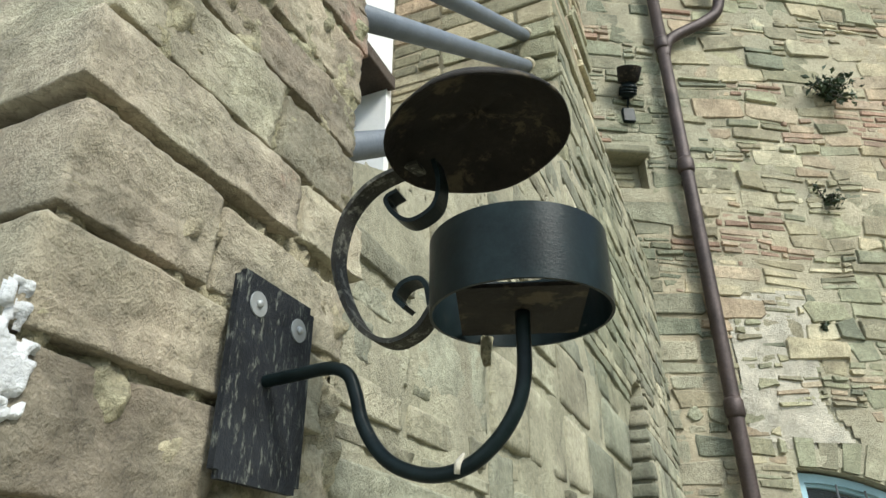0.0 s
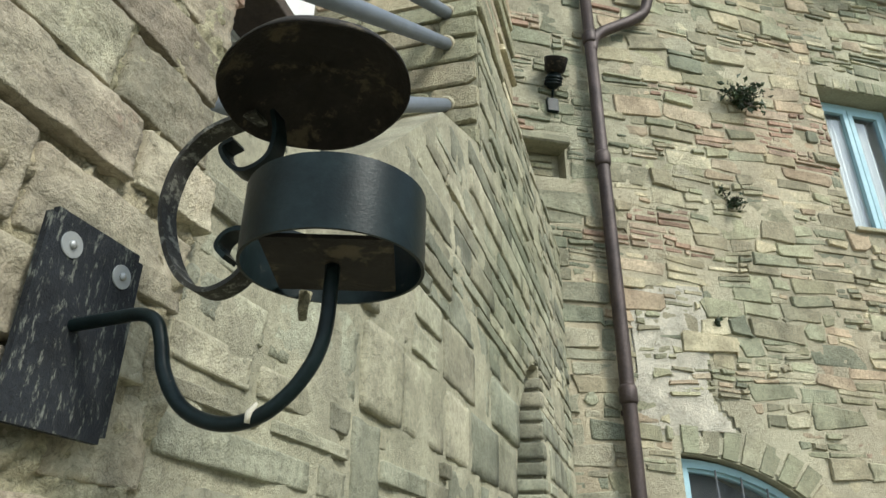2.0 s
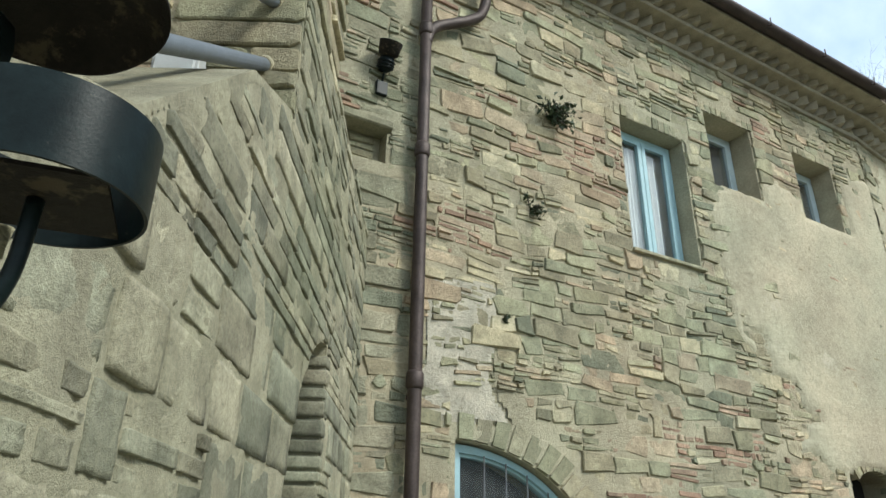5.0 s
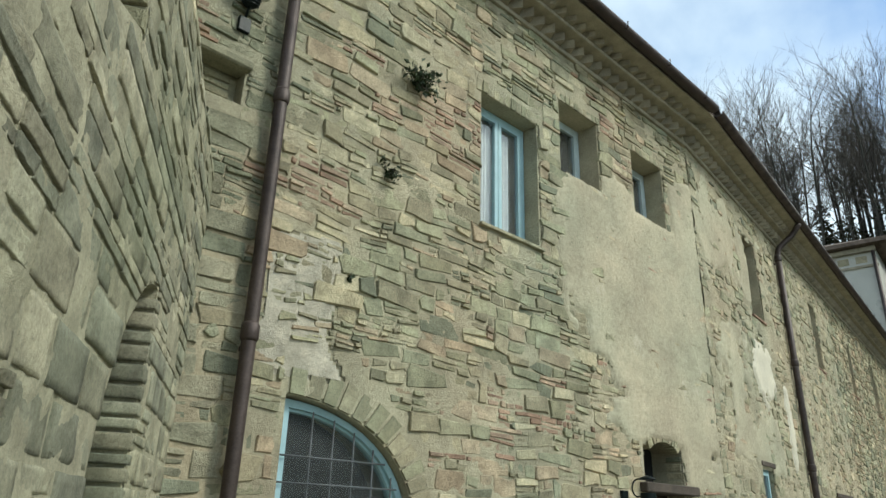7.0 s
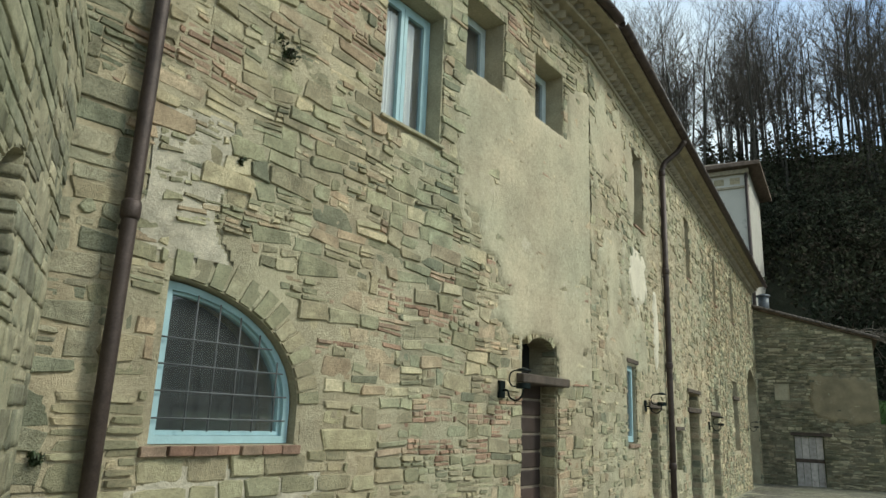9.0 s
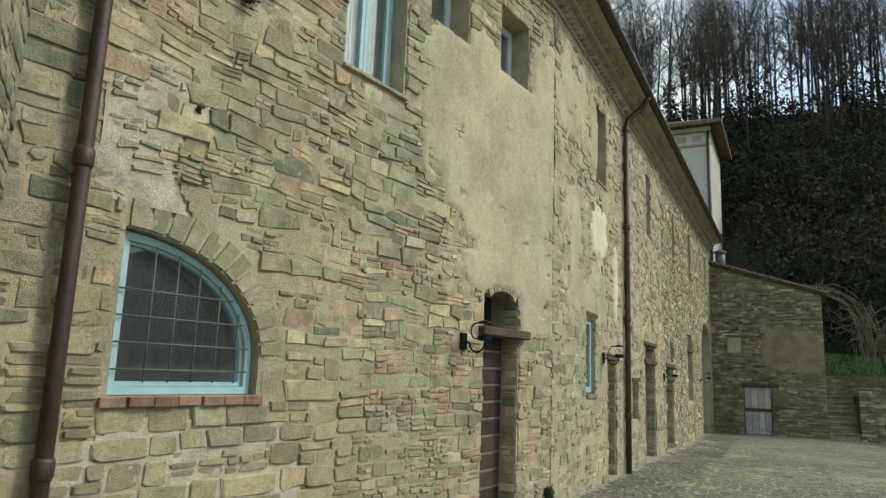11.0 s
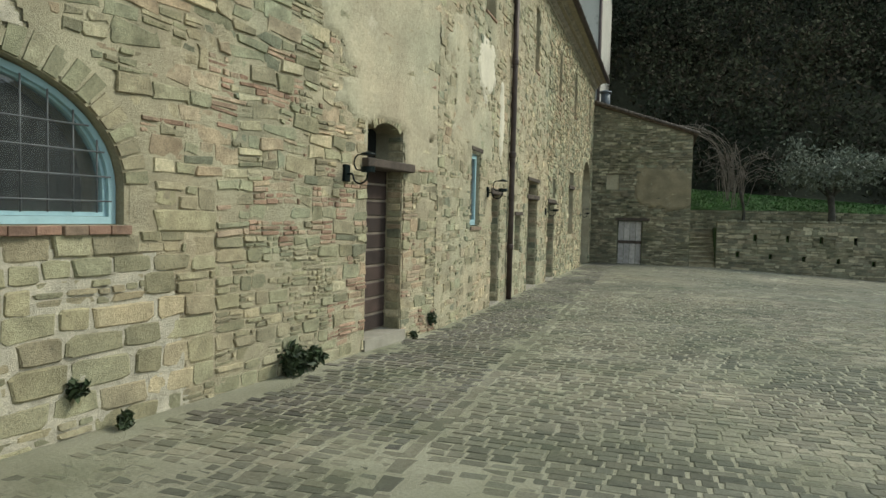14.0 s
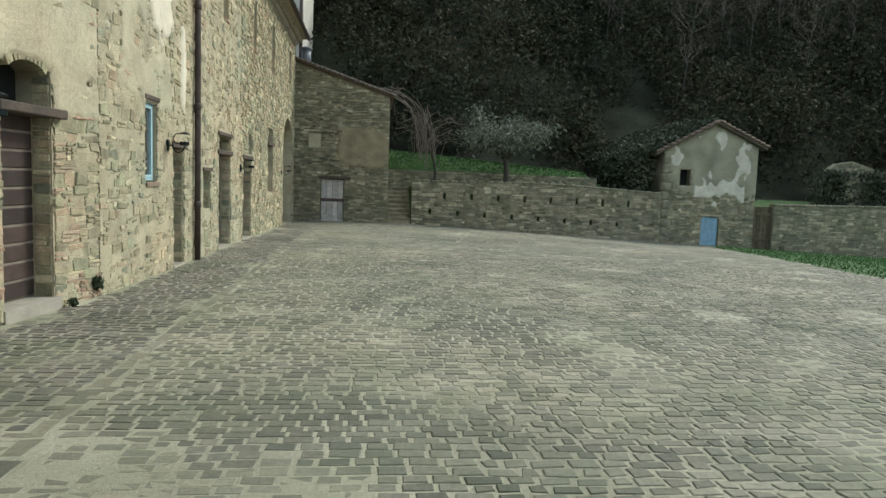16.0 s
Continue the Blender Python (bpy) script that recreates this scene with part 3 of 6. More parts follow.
def fan(pl, cx, cz, rx, rz, a0, a1, count, length, mat, parent, rng, proud=0.03):
    """Voussoirs set round an arch."""
    for k in range(count):
        bm = bmesh.new()
        t0 = radians(a0 + (a1 - a0) * (k + 0.08) / count)
        t1 = radians(a0 + (a1 - a0) * (k + 0.92) / count)
        out = length * rng.uniform(0.85, 1.12)
        d = proud * rng.uniform(0.5, 1.0)
        loop = [(cx + (rx + e) * math.cos(t), cz + (rz + e) * math.sin(t)) for t, e in ((t0, 0.0), (t1, 0.0), (t1, out), (t0, out))]
        mid = [sum(c) / 4 for c in zip(*loop)]
        back = [bm.verts.new(pl.at(s, z, -0.05)) for s, z in loop]
        front = [bm.verts.new(pl.at(s + (mid[0] - s) * 0.08, z + (mid[1] - z) * 0.08, d * rng.uniform(0.8, 1.1))) for s, z in loop]
        bm.faces.new(front)
        for q in range(4):
            bm.faces.new((back[q], back[(q + 1) % 4], front[(q + 1) % 4], front[q]))
        part("voussoir", bm, mat, parent)


fan(PF, 0.69, 1.58, 1.14, 0.78, 2, 90, 13, 0.2, STONE_OB, wall_f, rng)
fan(PF, 5.4775, 1.95, 0.55, 0.55, 55, 125, 11, 0.16, STONE_OB, wall_f, rng)
for zone in lint_zone[:3]:
    s0, s1, z0, z1 = zone[0][0], zone[1][0], zone[0][1], zone[2][1]
    n = int((s1 - s0) / 0.085)
    for k in range(n):
        a = s0 + (s1 - s0) * k / n
        block("lintel_brick", PF, a + 0.006, a + (s1 - s0) / n - 0.006, z0 + 0.004, z1 - 0.006, -0.05, rng.uniform(0.008, 0.022), STONE_OB, wall_f)


def plaster(name, pl, mask, s0, s1, z0, z1, mat, parent, label, step=0.07, thick=0.02, wobble=0.012, grit=0.006):
    """A skin of plaster where mask(s, z) is above nought, thin at its broken edge."""
    ns, nz = int((s1 - s0) / step) + 1, int((z1 - z0) / step) + 1
    idx, verts, faces = {}, [], []
    val = [[mask(s0 + i * step, z0 + k * step) for k in range(nz)] for i in range(ns)]

    def vert(i, k):
        if (i, k) not in idx:
            s, z = s0 + i * step, z0 + k * step
            m = val[i][k]
            jx, jz = noise.noise((s * 9, z * 9, 1)) * step * 0.4, noise.noise((s * 9, z * 9, 7)) * step * 0.4
            d = -0.004 if m <= 0 else min(1, m * 9) * (thick + wobble * noise.noise((s * 2.3, z * 2.3, 3)) + grit * noise.noise((s * 8, z * 8, 5)))
            idx[i, k] = len(verts)
            verts.append(pl.at(s + jx, z + jz, d))
        return idx[i, k]

    for i in range(ns - 1):
        for k in range(nz - 1):
            if max(val[i][k], val[i + 1][k], val[i][k + 1], val[i + 1][k + 1]) > 0:
                faces.append((vert(i, k), vert(i + 1, k), vert(i + 1, k + 1), vert(i, k + 1)))
    ob = mesh_object(name, verts, faces, mat, True)
    return own(ob, parent, label)


def in_hole(s, z, holes, grow=0.0):
    return any(a - grow < s < b + grow for h in holes for a, b in spans(h, z))


def box_mask(s, z, s0, s1, z0, z1, soft):
    return min((s - s0) / soft, (s1 - s) / soft, (z - z0) / soft, (z1 - z) / soft)


def f_mask(s, z):
    if in_hole(s, z, F_HOLES, 0.03):
        return -1
    left = 3.55 + 0.55 * max(0, 4.6 - z) * 0.75
    edge = min((s - left) / 0.8, (5.35 - z) / 0.5 if s < 6.2 else (6.3 - z) / 0.6)
    low = 2.75 if s < 5.0 else 1.55 + 0.35 * abs(s - 6.1)
    edge = min(edge, (z - low) / 0.7)
    n = noise.noise((s * 0.9, z * 0.9, 0.3)) + 0.5 * noise.noise((s * 2.4, z * 2.4, 2.0)) + 0.3 * noise.noise((s * 6, z * 6, 4))
    return min(1, edge) * 0.9 + n * 0.75 - 0.02


def c_mask(s, z):
    if in_hole(s, z, C_HOLES, 0.03):
        return -1
    edge = min((2.9 - s) / 0.9 + 0.4, (6.4 - z) / 0.5, (z - 2.3) / 0.5)
    n = noise.noise((s * 0.8 + 9, z * 0.9, 0.3)) + 0.6 * noise.noise((s * 2.4, z * 2.0, 2.0)) + 0.3 * noise.noise((s * 6, z * 6, 4))
    return min(1, edge) * 0.5 + n * 0.9 - 0.25


plaster("plaster_patch", PF, f_mask, 2.6, BEND, 1.0, 6.6, PLASTER, wall_f, "buff weathered lime plaster flaking off the stones", 0.05, 0.034)
plaster("plaster_patch", PC, c_mask, 0.0, 4.3, 1.8, 6.8, PLASTER, wall_c, "buff weathered lime plaster flaking off the stones", 0.05, 0.034)


def blob(cs, cz, rs, rz, seed, drip=0.0):
    def mask(s, z):
        r = math.hypot((s - cs) / rs, (z - cz) / (rz if z > cz else rz * (1 + drip * (0.5 + noise.noise((s * 7, seed, 0))))))
        return 1 - r + 0.45 * noise.noise((s * 5, z * 5, seed))
    return mask


plaster("pale_patch", PC, blob(2.55, 4.05, 0.55, 0.36, 3.1, 1.6), 1.6, 3.4, 2.9, 4.7, PLASTER_PALE, wall_c, "pale patch of newer plaster", 0.05, 0.045, 0.004)
plaster("pale_patch", PC, blob(3.75, 3.3, 0.15, 0.55, 5.4, 0.6), 3.3, 4.3, 2.0, 4.2, PLASTER_PALE, wall_c, "pale strip of newer plaster", 0.05, 0.045, 0.004)
plaster("mortar_smear", PF, blob(0.66, 2.85, 0.26, 0.5, 8.3), 0.05, 1.4, 2.1, 3.8, MORTAR_PALE, wall_f, "whitish mortar smeared between stones", 0.03, 0.009, 0.012)


def pale_joints(s, z):
    """Where newer whitish pointing fills the joints."""
    edge = 0.35 * noise.noise((s * 1.3, z * 1.3, 11))
    return s < 2.5 + edge - 0.25 * z and z < 1.25 + edge or 0.45 < s < 1.0 + edge and 2.5 < z < 3.5 + edge


def mortar_skin(pl, holes, s0, s1, z0, z1, parent, step, low, swing, mat=MORTAR, scale=3.0, ok=None):
    """Pointing that stands uneven round the stones and half covers some of them."""
    def mask(s, z):
        return -1 if in_hole(s, z, holes, 0.02) or (ok and not ok(s, z)) else 1
    ns, nz = int((s1 - s0) / step), int((z1 - z0) / step)
    verts, faces, idx = [], [], {}

    def vert(i, k):
        if (i, k) not in idx:
            s, z = s0 + i * step, z0 + k * step
            n = noise.noise((s * scale, z * scale, 4)) + 0.6 * noise.noise((s * scale * 2.7, z * scale * 2.7, 6)) + 0.4 * noise.noise((s * scale * 7, z * scale * 7, 8))
            idx[i, k] = len(verts)
            verts.append(pl.at(s, z, max(0.001, (low(s, z) if callable(low) else low) + swing * n)))
        return idx[i, k]

    for i in range(ns):
        for k in range(nz):
            if mask(s0 + (i + 0.5) * step, z0 + (k + 0.5) * step) > 0 and mask(s0 + i * step, z0 + k * step) > 0 and mask(s0 + (i + 1) * step, z0 + (k + 1) * step) > 0:
                faces.append((vert(i, k), vert(i + 1, k), vert(i + 1, k + 1), vert(i, k + 1)))
    return own(mesh_object("pointing", verts, faces, mat, True), parent, "uneven lime pointing")


mortar_skin(PF, F_HOLES, -0.4, BEND, -0.12, 6.8, wall_f, 0.035, lambda s, z: 0.010, 0.013, ok=lambda s, z: not pale_joints(s, z))
mortar_skin(PF, F_HOLES, -0.4, BEND, -0.12, 6.8, wall_f, 0.025, lambda s, z: 0.015, 0.012, MORTAR_PALE, ok=pale_joints)
mortar_skin(PC, C_HOLES, 0.0, 9.0, -0.4, 6.8, wall_c, 0.05, 0.016, 0.012)


# ---- eaves, gutter, roof ----
def eaves(pl, s0, s1, structure):
    for name, z0, z1, d in (("cornice_course", 6.80, 6.86, 0.05), ("cornice_course", 6.99, 7.04, 0.24), ("soffit_board", 7.13, 7.16, 0.47)):
        block(name, pl, s0, s1, z0, z1, -0.1, d, EAVES, structure, bevel=0.006)
    for row, (z0, z1, d, step) in enumerate(((6.865, 6.985, 0.10, 0.19), (7.045, 7.125, 0.27, 0.19))):
        verts, faces = [], []
        n = int((s1 - s0) / step)
        for k in range(n):
            c = s0 + (k + 0.5 + 0.02 * noise.noise((k, row, 0))) * step
            q = step * 0.62
            b = len(verts)
            loop = [(c - q * 0.72, d - 0.09), (c, d + q * 0.66 - 0.02), (c + q * 0.72, d - 0.09), (c, d - 0.2)]
            verts += [pl.at(s, z, e) for z in (z0, z1) for s, e in loop]
            faces += [(b, b + 1, b + 2, b + 3), (b + 7, b + 6, b + 5, b + 4)] + [(b + i, b + (i + 1) % 4, b + 4 + (i + 1) % 4, b + 4 + i) for i in range(4)]
        own(tagged(mesh_object("sawtooth_bricks", verts, faces, EAVES), kind="stuff"), structure)


def half_round(pl, s0, s1, z, d, r, mat, parent, name="gutter"):
    bm = bmesh.new()
    n = 10
    rows = []
    for s in (s0, s1):
        rows.append([[bm.verts.new(pl.at(s, z - e * math.sin(math.pi * k / n), d + e * math.cos(math.pi * k / n))) for k in range(n + 1)] for e in (r, r - 0.008)])
    for a, b in ((rows[0][0], rows[1][0]), (rows[0][1], rows[1][1])):
        for k in range(n):
            f = bm.faces.new((a[k], a[k + 1], b[k + 1], b[k]))
            f.smooth = True
    for side in rows:
        for k in range(n):
            bm.faces.new((side[0][k], side[0][k + 1], side[1][k + 1], side[1][k]))
    for e in (0, n):
        bm.faces.new((rows[0][0][e], rows[0][1][e], rows[1][1][e], rows[1][0][e]))
    return part(name, bm, mat, parent)


roof = thing("roof", PF.at(3, 7.17, -1), "clay pantile roof over corbelled brick eaves", "roof", kind="structure")
eaves(PF, -2.6, BEND + 0.02, wall_f)
eaves(PC, -0.02, FAR, wall_c)
gutter = thing("rain_gutter", PF.at(3, 7.2, 0.5), "brown weathered copper half-round gutter under the roof edge", "gutter")
half_round(PF, -2.6, BEND - 0.03, 7.22, 0.53, 0.075, COPPER, gutter, "channel")
half_round(PC, 0.03, FAR + 0.3, 7.22, 0.53, 0.075, COPPER, gutter, "channel")
for pl, n in ((PF, 7), (PC, 21)):
    for k in range(n):
        bm = bmesh.new()
        tube_into(bm, [pl.at(0.4 + k * 1.0, 7.235, 0.43), pl.at(0.4 + k * 1.0, 7.15, 0.62), pl.at(0.4 + k * 1.0, 7.245, 0.625)], 0.009, 6)
        part("gutter_bracket", bm, COPPER, gutter)
for pl, s0, s1 in ((PF, -2.6, BEND), (PC, 0.0, FAR + 0.2)):
    bm = bmesh.new()
    box = [pl.at(s, z, d) for s in (s0, s1) for d, z in ((0.46, 7.17), (0.46, 7.23), (-5.0, 8.9), (-5.0, 8.84))]
    vs = [bm.verts.new(p) for p in box]
    for q in ((0, 1, 2, 3), (7, 6, 5, 4), (0, 4, 5, 1), (1, 5, 6, 2), (2, 6, 7, 3), (3, 7, 4, 0)):
        bm.faces.new([vs[k] for k in q])
    part("roof_slab", bm, TILE, roof)
    verts, faces = [], []
    n = int((s1 - s0) / 0.2)
    for k in range(n):
        s = s0 + (k + 0.5) * 0.2
        for row in range(3):
            d0, r = 0.53 - row * 0.36 + 0.02 * noise.noise((k, row, 2)), 0.085
            b = len(verts)
            for d in (d0, d0 - 0.42):
                zz = 7.25 + (0.46 - d) * 0.306 + (0.02 if d == d0 else 0)
                for e in (r, r - 0.015):
                    verts += [pl.at(s + e * math.cos(math.pi * q / 6), zz + e * math.sin(math.pi * q / 6), d) for q in range(7)]
            for q in range(6):
                faces += [(b + q, b + q + 1, b + 15 + q, b + 14 + q), (b + 7 + q, b + 8 + q, b + q + 1, b + q)]
    own(tagged(mesh_object("clay_tiles", verts, faces, TILE), kind="stuff"), roof)


# ---- rainwater pipes ----
def downpipe(pl, s, z_top, d, r, label, branch=None, collars=(), neck=None):
    ob = thing("downpipe", pl.at(s, -0.1, d), label, "drainpipe")
    bm = bmesh.new()
    tube_into(bm, [pl.at(s, z, d) for z in (-0.35, 2.0, 4.0, z_top)], r, 14)
    part("pipe", bm, COPPER, ob)
    if neck:
        bm = bmesh.new()
        tube_into(bm, smooth_line([pl.at(*p) for p in neck], 6), r, 12)
        part("swan_neck", bm, COPPER, ob)
    if branch:
        bm = bmesh.new()
        tube_into(bm, smooth_line([pl.at(*p) for p in branch], 6), r, 12)
        part("branch_pipe", bm, COPPER, ob)
    for z in collars:
        bm = bmesh.new()
        tube_into(bm, [pl.at(s, z + k, d) for k in (0, 0.02, 0.1, 0.12)], [r + 0.003, r + 0.012, r + 0.012, r + 0.003], 14)
        part("collar", bm, COPPER, ob)
        bm = bmesh.new()
        box_into(bm, pl, s - 0.012, s + 0.012, z - 0.05, z - 0.02, -0.02, d, 0.0)
        part("wall_clip", bm, COPPER, ob)
    return ob


downpipe(PF, 0.325, 7.0, 0.10, 0.046, "tall brown copper downpipe with a branch, on the stone wall",
         branch=[(0.325, 5.42, 0.10), (0.40, 5.62, 0.10), (0.74, 5.86, 0.10), (0.87, 6.02, 0.12), (0.90, 6.4, 0.2), (0.90, 6.8, 0.4), (0.90, 7.16, 0.52)],
         collars=(0.9, 2.62, 4.35, 5.50))
downpipe(PC, 4.48, 6.55, 0.09, 0.055, "thin dark copper downpipe fixed to the stone wall", collars=(0.8, 2.6, 4.4, 6.4),
         neck=[(4.48, 6.5, 0.09), (4.5, 6.68, 0.14), (4.62, 6.92, 0.36), (4.64, 7.14, 0.52)])


# ---- windows and doors ----
def casement(name, pl, s0, s1, z0, z1, d, label, leaves=1, frame_w=0.05, mat=BLUE, parent_name="window", sill=True, depth=0.05):
    ob = thing(name, pl.at((s0 + s1) / 2, z0, d), label, "window", kind="structure")
    for n, a, b, c, e in (("window_frame", s0, s0 + frame_w, z0, z1), ("window_frame", s1 - frame_w, s1, z0, z1), ("window_frame", s0 + frame_w, s1 - frame_w, z0, z0 + frame_w), ("window_frame", s0 + frame_w, s1 - frame_w, z1 - frame_w, z1)):
        block(n, pl, a, b, c, e, d - depth, d, mat, ob)
    a, w = s0 + frame_w, (s1 - s0 - 2 * frame_w) / leaves
    for k in range(leaves):
        l0, l1, lw = a + k * w + 0.004, a + (k + 1) * w - 0.004, frame_w * 0.8
        bm = bmesh.new()
        for q in ((l0, l0 + lw, z0 + frame_w, z1 - frame_w), (l1 - lw, l1, z0 + frame_w, z1 - frame_w), (l0 + lw, l1 - lw, z0 + frame_w, z0 + frame_w + lw), (l0 + lw, l1 - lw, z1 - frame_w - lw, z1 - frame_w)):
            box_into(bm, pl, *q, d - depth + 0.01, d + 0.008)
        part("sash", bm, mat, ob)
        bm = bmesh.new()
        box_into(bm, pl, l0 + lw - 0.005, l1 - lw + 0.005, z0 + frame_w + lw - 0.005, z1 - frame_w - lw + 0.005, d - 0.028, d - 0.022)
        part("pane", bm, GLASS, ob).visible_shadow = False
    return ob


up = casement("window_1", PF, 2.53, 3.375, 4.20, 5.59, -0.17, "tall pale blue two-leaf casement window in a deep stone reveal", 2, 0.06)
block("window_sill", PF, 2.49, 3.42, 4.145, 4.178, -0.3, 0.05, STONE_OB, up, "thin stone sill")
curtain_bm = bmesh.new()
for c0, c1 in ((2.66, 2.93), (2.99, 3.17)):
    n = 24
    cols = [[curtain_bm.verts.new(PF.at(c0 + (c1 - c0) * k / n, z, -0.235 + 0.012 * math.sin(k * 1.4))) for k in range(n + 1)] for z in (4.27, 5.46)]
    for k in range(n):
        curtain_bm.faces.new((cols[0][k], cols[0][k + 1], cols[1][k + 1], cols[1][k]))
casement("window_2", PF, 3.81, 4.535, 5.235, 6.13, -0.25, "small square casement window deep in the wall", 1, 0.06, BLUE_GREY)
casement("window_3", PF, 5.32, 6.05, 5.22, 6.11, -0.25, "small square casement window deep in the wall", 1, 0.06, BLUE_GREY)
blue = casement("window_4", PC, 1.77, 2.27, 1.30, 2.47, -0.045, "narrow pale blue window with a brick sill", 1, 0.05)
block("window_sill", PC, 1.72, 2.34, 1.22, 1.278, -0.2, 0.05, BRICK, blue, "thin brick sill")
block("lintel", PC, 1.68, 2.36, 2.495, 2.56, -0.1, 0.045, WOOD_GREY, blue, "weathered timber lintel")

# the window with half an arch, its brick sill and its iron grating
arch_win = thing("window_5", PF.at(1.25, 1.34, -0.1), "pale blue half-arched window with an iron grating and brick sill", "window", kind="structure")


def bent_frame(pl, outer, inner, d0, d1):
    bm = bmesh.new()
    n = len(outer)
    rings = [[bm.verts.new(pl.at(s, z, d)) for s, z in loop] for loop, d in ((outer, d0), (outer, d1), (inner, d1), (inner, d0))]
    for a, b in zip(rings, rings[1:] + rings[:1]):
        for k in range(n):
            bm.faces.new((a[k], a[(k + 1) % n], b[(k + 1) % n], b[k]))
    return bm


part("window_frame", bent_frame(PF, quarter(0.705, 1.82, 1.335, 1.58, 2.345), quarter(0.765, 1.765, 1.385, 1.58, 2.29), -0.14, -0.07), BLUE, arch_win)
part("sash", bent_frame(PF, quarter(0.767, 1.763, 1.387, 1.58, 2.288), quarter(0.79, 1.74, 1.415, 1.58, 2.268), -0.15, -0.10), BLUE, arch_win)
glass_bm = bmesh.new()
pane_loop = quarter(0.78, 1.75, 1.405, 1.58, 2.278)
for d in (-0.135, -0.129):
    glass_bm.faces.new([glass_bm.verts.new(PF.at(s, z, d)) for s, z in pane_loop])
part("pane", glass_bm, GLASS, arch_win).visible_shadow = False
for k in range(1, 6):
    s = 0.775 + 0.99 * k / 5.6
    top = 1.58 + 0.71 * math.sqrt(max(0, 1 - ((s - 0.775) / 0.99) ** 2))
    bm = bmesh.new()
    tube_into(bm, [PF.at(s, 1.41, -0.055), PF.at(s, top, -0.055)], 0.006, 6)
    part("grating_bar", bm, GRATING, arch_win)
for k in range(4):
    z = 1.49 + 0.165 * k
    reach = 0.99 if z < 1.58 else 0.99 * math.sqrt(max(0, 1 - ((z - 1.58) / 0.71) ** 2))
    bm = bmesh.new()
    tube_into(bm, [PF.at(0.70, z, -0.045), PF.at(0.775 + reach, z, -0.045)], 0.006, 6)
    part("grating_bar", bm, GRATING, arch_win)
for k in range(7):
    a = 0.63 + 0.178 * k
    block("sill_brick", PF, a, a + 0.166, 1.265 + 0.004 * (k % 2), 1.327, -0.15, 0.045 + 0.008 * ((k * 5) % 3), BRICK, arch_win)


def board_door(name, pl, s0, s1, z0, z1, d, label, mat, rows, category="door"):
    """A door of level boards."""
    ob = thing(name, pl.at((s0 + s1) / 2, z0, d), label, category, kind="structure")
    h = (z1 - z0) / rows
    for k in range(rows):
        block("board", pl, s0, s1, z0 + k * h + 0.014, z0 + (k + 1) * h - 0.014, d - 0.04, d, mat, ob, bevel=0.008)
    block("backing", pl, s0, s1, z0, z1, d - 0.06, d - 0.014, WOOD_PALE, ob)
    return ob


near_door = board_door("door_1", PF, 5.06, 5.895, 0.04, 2.0, -0.22, "dark brown door of broad level boards under a timber beam", WOOD_BROWN, 10)
block("door_step", PF, 5.0, 5.96, -0.16, 0.03, -0.4, 0.05, STEP, near_door, "worn pale stone doorstep")
block("door_beam", PF, 4.93, 6.05, 1.965, 2.065, -0.25, 0.10, WOOD_GREY, near_door, "weathered timber beam across the opening", 0.012)
# Black sheet painted as the shade behind the fanlight.
block("fanlight", PF, 5.06, 5.895, 2.07, 2.54, -0.41, -0.38, BLACK, near_door, "black sheet for the shade in the open fanlight")
for k, (s0, s1, z1) in enumerate(((3.19, 3.80, 1.88), (6.62, 7.86, 1.9), (9.47, 10.70, 1.885))):
    g = ground_z(PC.x + s0, 2.7)
    dd = board_door("door_%d" % (k + 2), PC, s0, s1, g + 0.02, z1 - 0.02, -0.22, "brown boarded door set deep in the stone wall", WOOD_BROWN, 9)
    block("door_beam", PC, s0 - 0.12, s1 + 0.14, z1 - 0.03, z1 + 0.07, -0.2, 0.05, WOOD_GREY, dd, "weathered timber lintel", 0.01)
    block("door_step", PC, s0 - 0.05, s1 + 0.05, g - 0.2, g + 0.02, -0.4, 0.04, STEP, dd, "worn stone doorstep")
fan_win = casement("window_6", PC, 10.25, 10.80, 2.0, 2.55, -0.2, "small dark window above a door", 1, 0.04, WOOD_GREY)
low = casement("window_7", PC, 5.25, 5.83, 0.75, 1.47, -0.2, "small low window with a timber lintel", 1, 0.04, WOOD_GREY)
block("lintel", PC, 5.15, 5.93, 1.488, 1.56, -0.1, 0.05, WOOD_GREY, low, "weathered timber lintel")
block("notice", PC, 5.3, 5.62, 0.80, 1.08, -0.19, -0.18, WHITE, low, "small white paper notice")
big_fan = casement("window_8", PC, 6.66, 7.82, 1.98, 2.26, -0.2, "dark fanlight over a door", 1, 0.04, WOOD_GREY)
block("lintel", PC, 6.5, 7.98, 2.285, 2.36, -0.1, 0.05, WOOD_GREY, big_fan, "weathered timber lintel")
tall = casement("window_9", PC, 13.72, 14.83, 0.94, 2.96, -0.2, "tall dark window with a timber crossbar", 2, 0.05, WOOD_GREY)
block("lintel", PC, 13.55, 15.0, 2.42, 2.52, -0.12, 0.05, WOOD_GREY, tall, "timber crossbar")
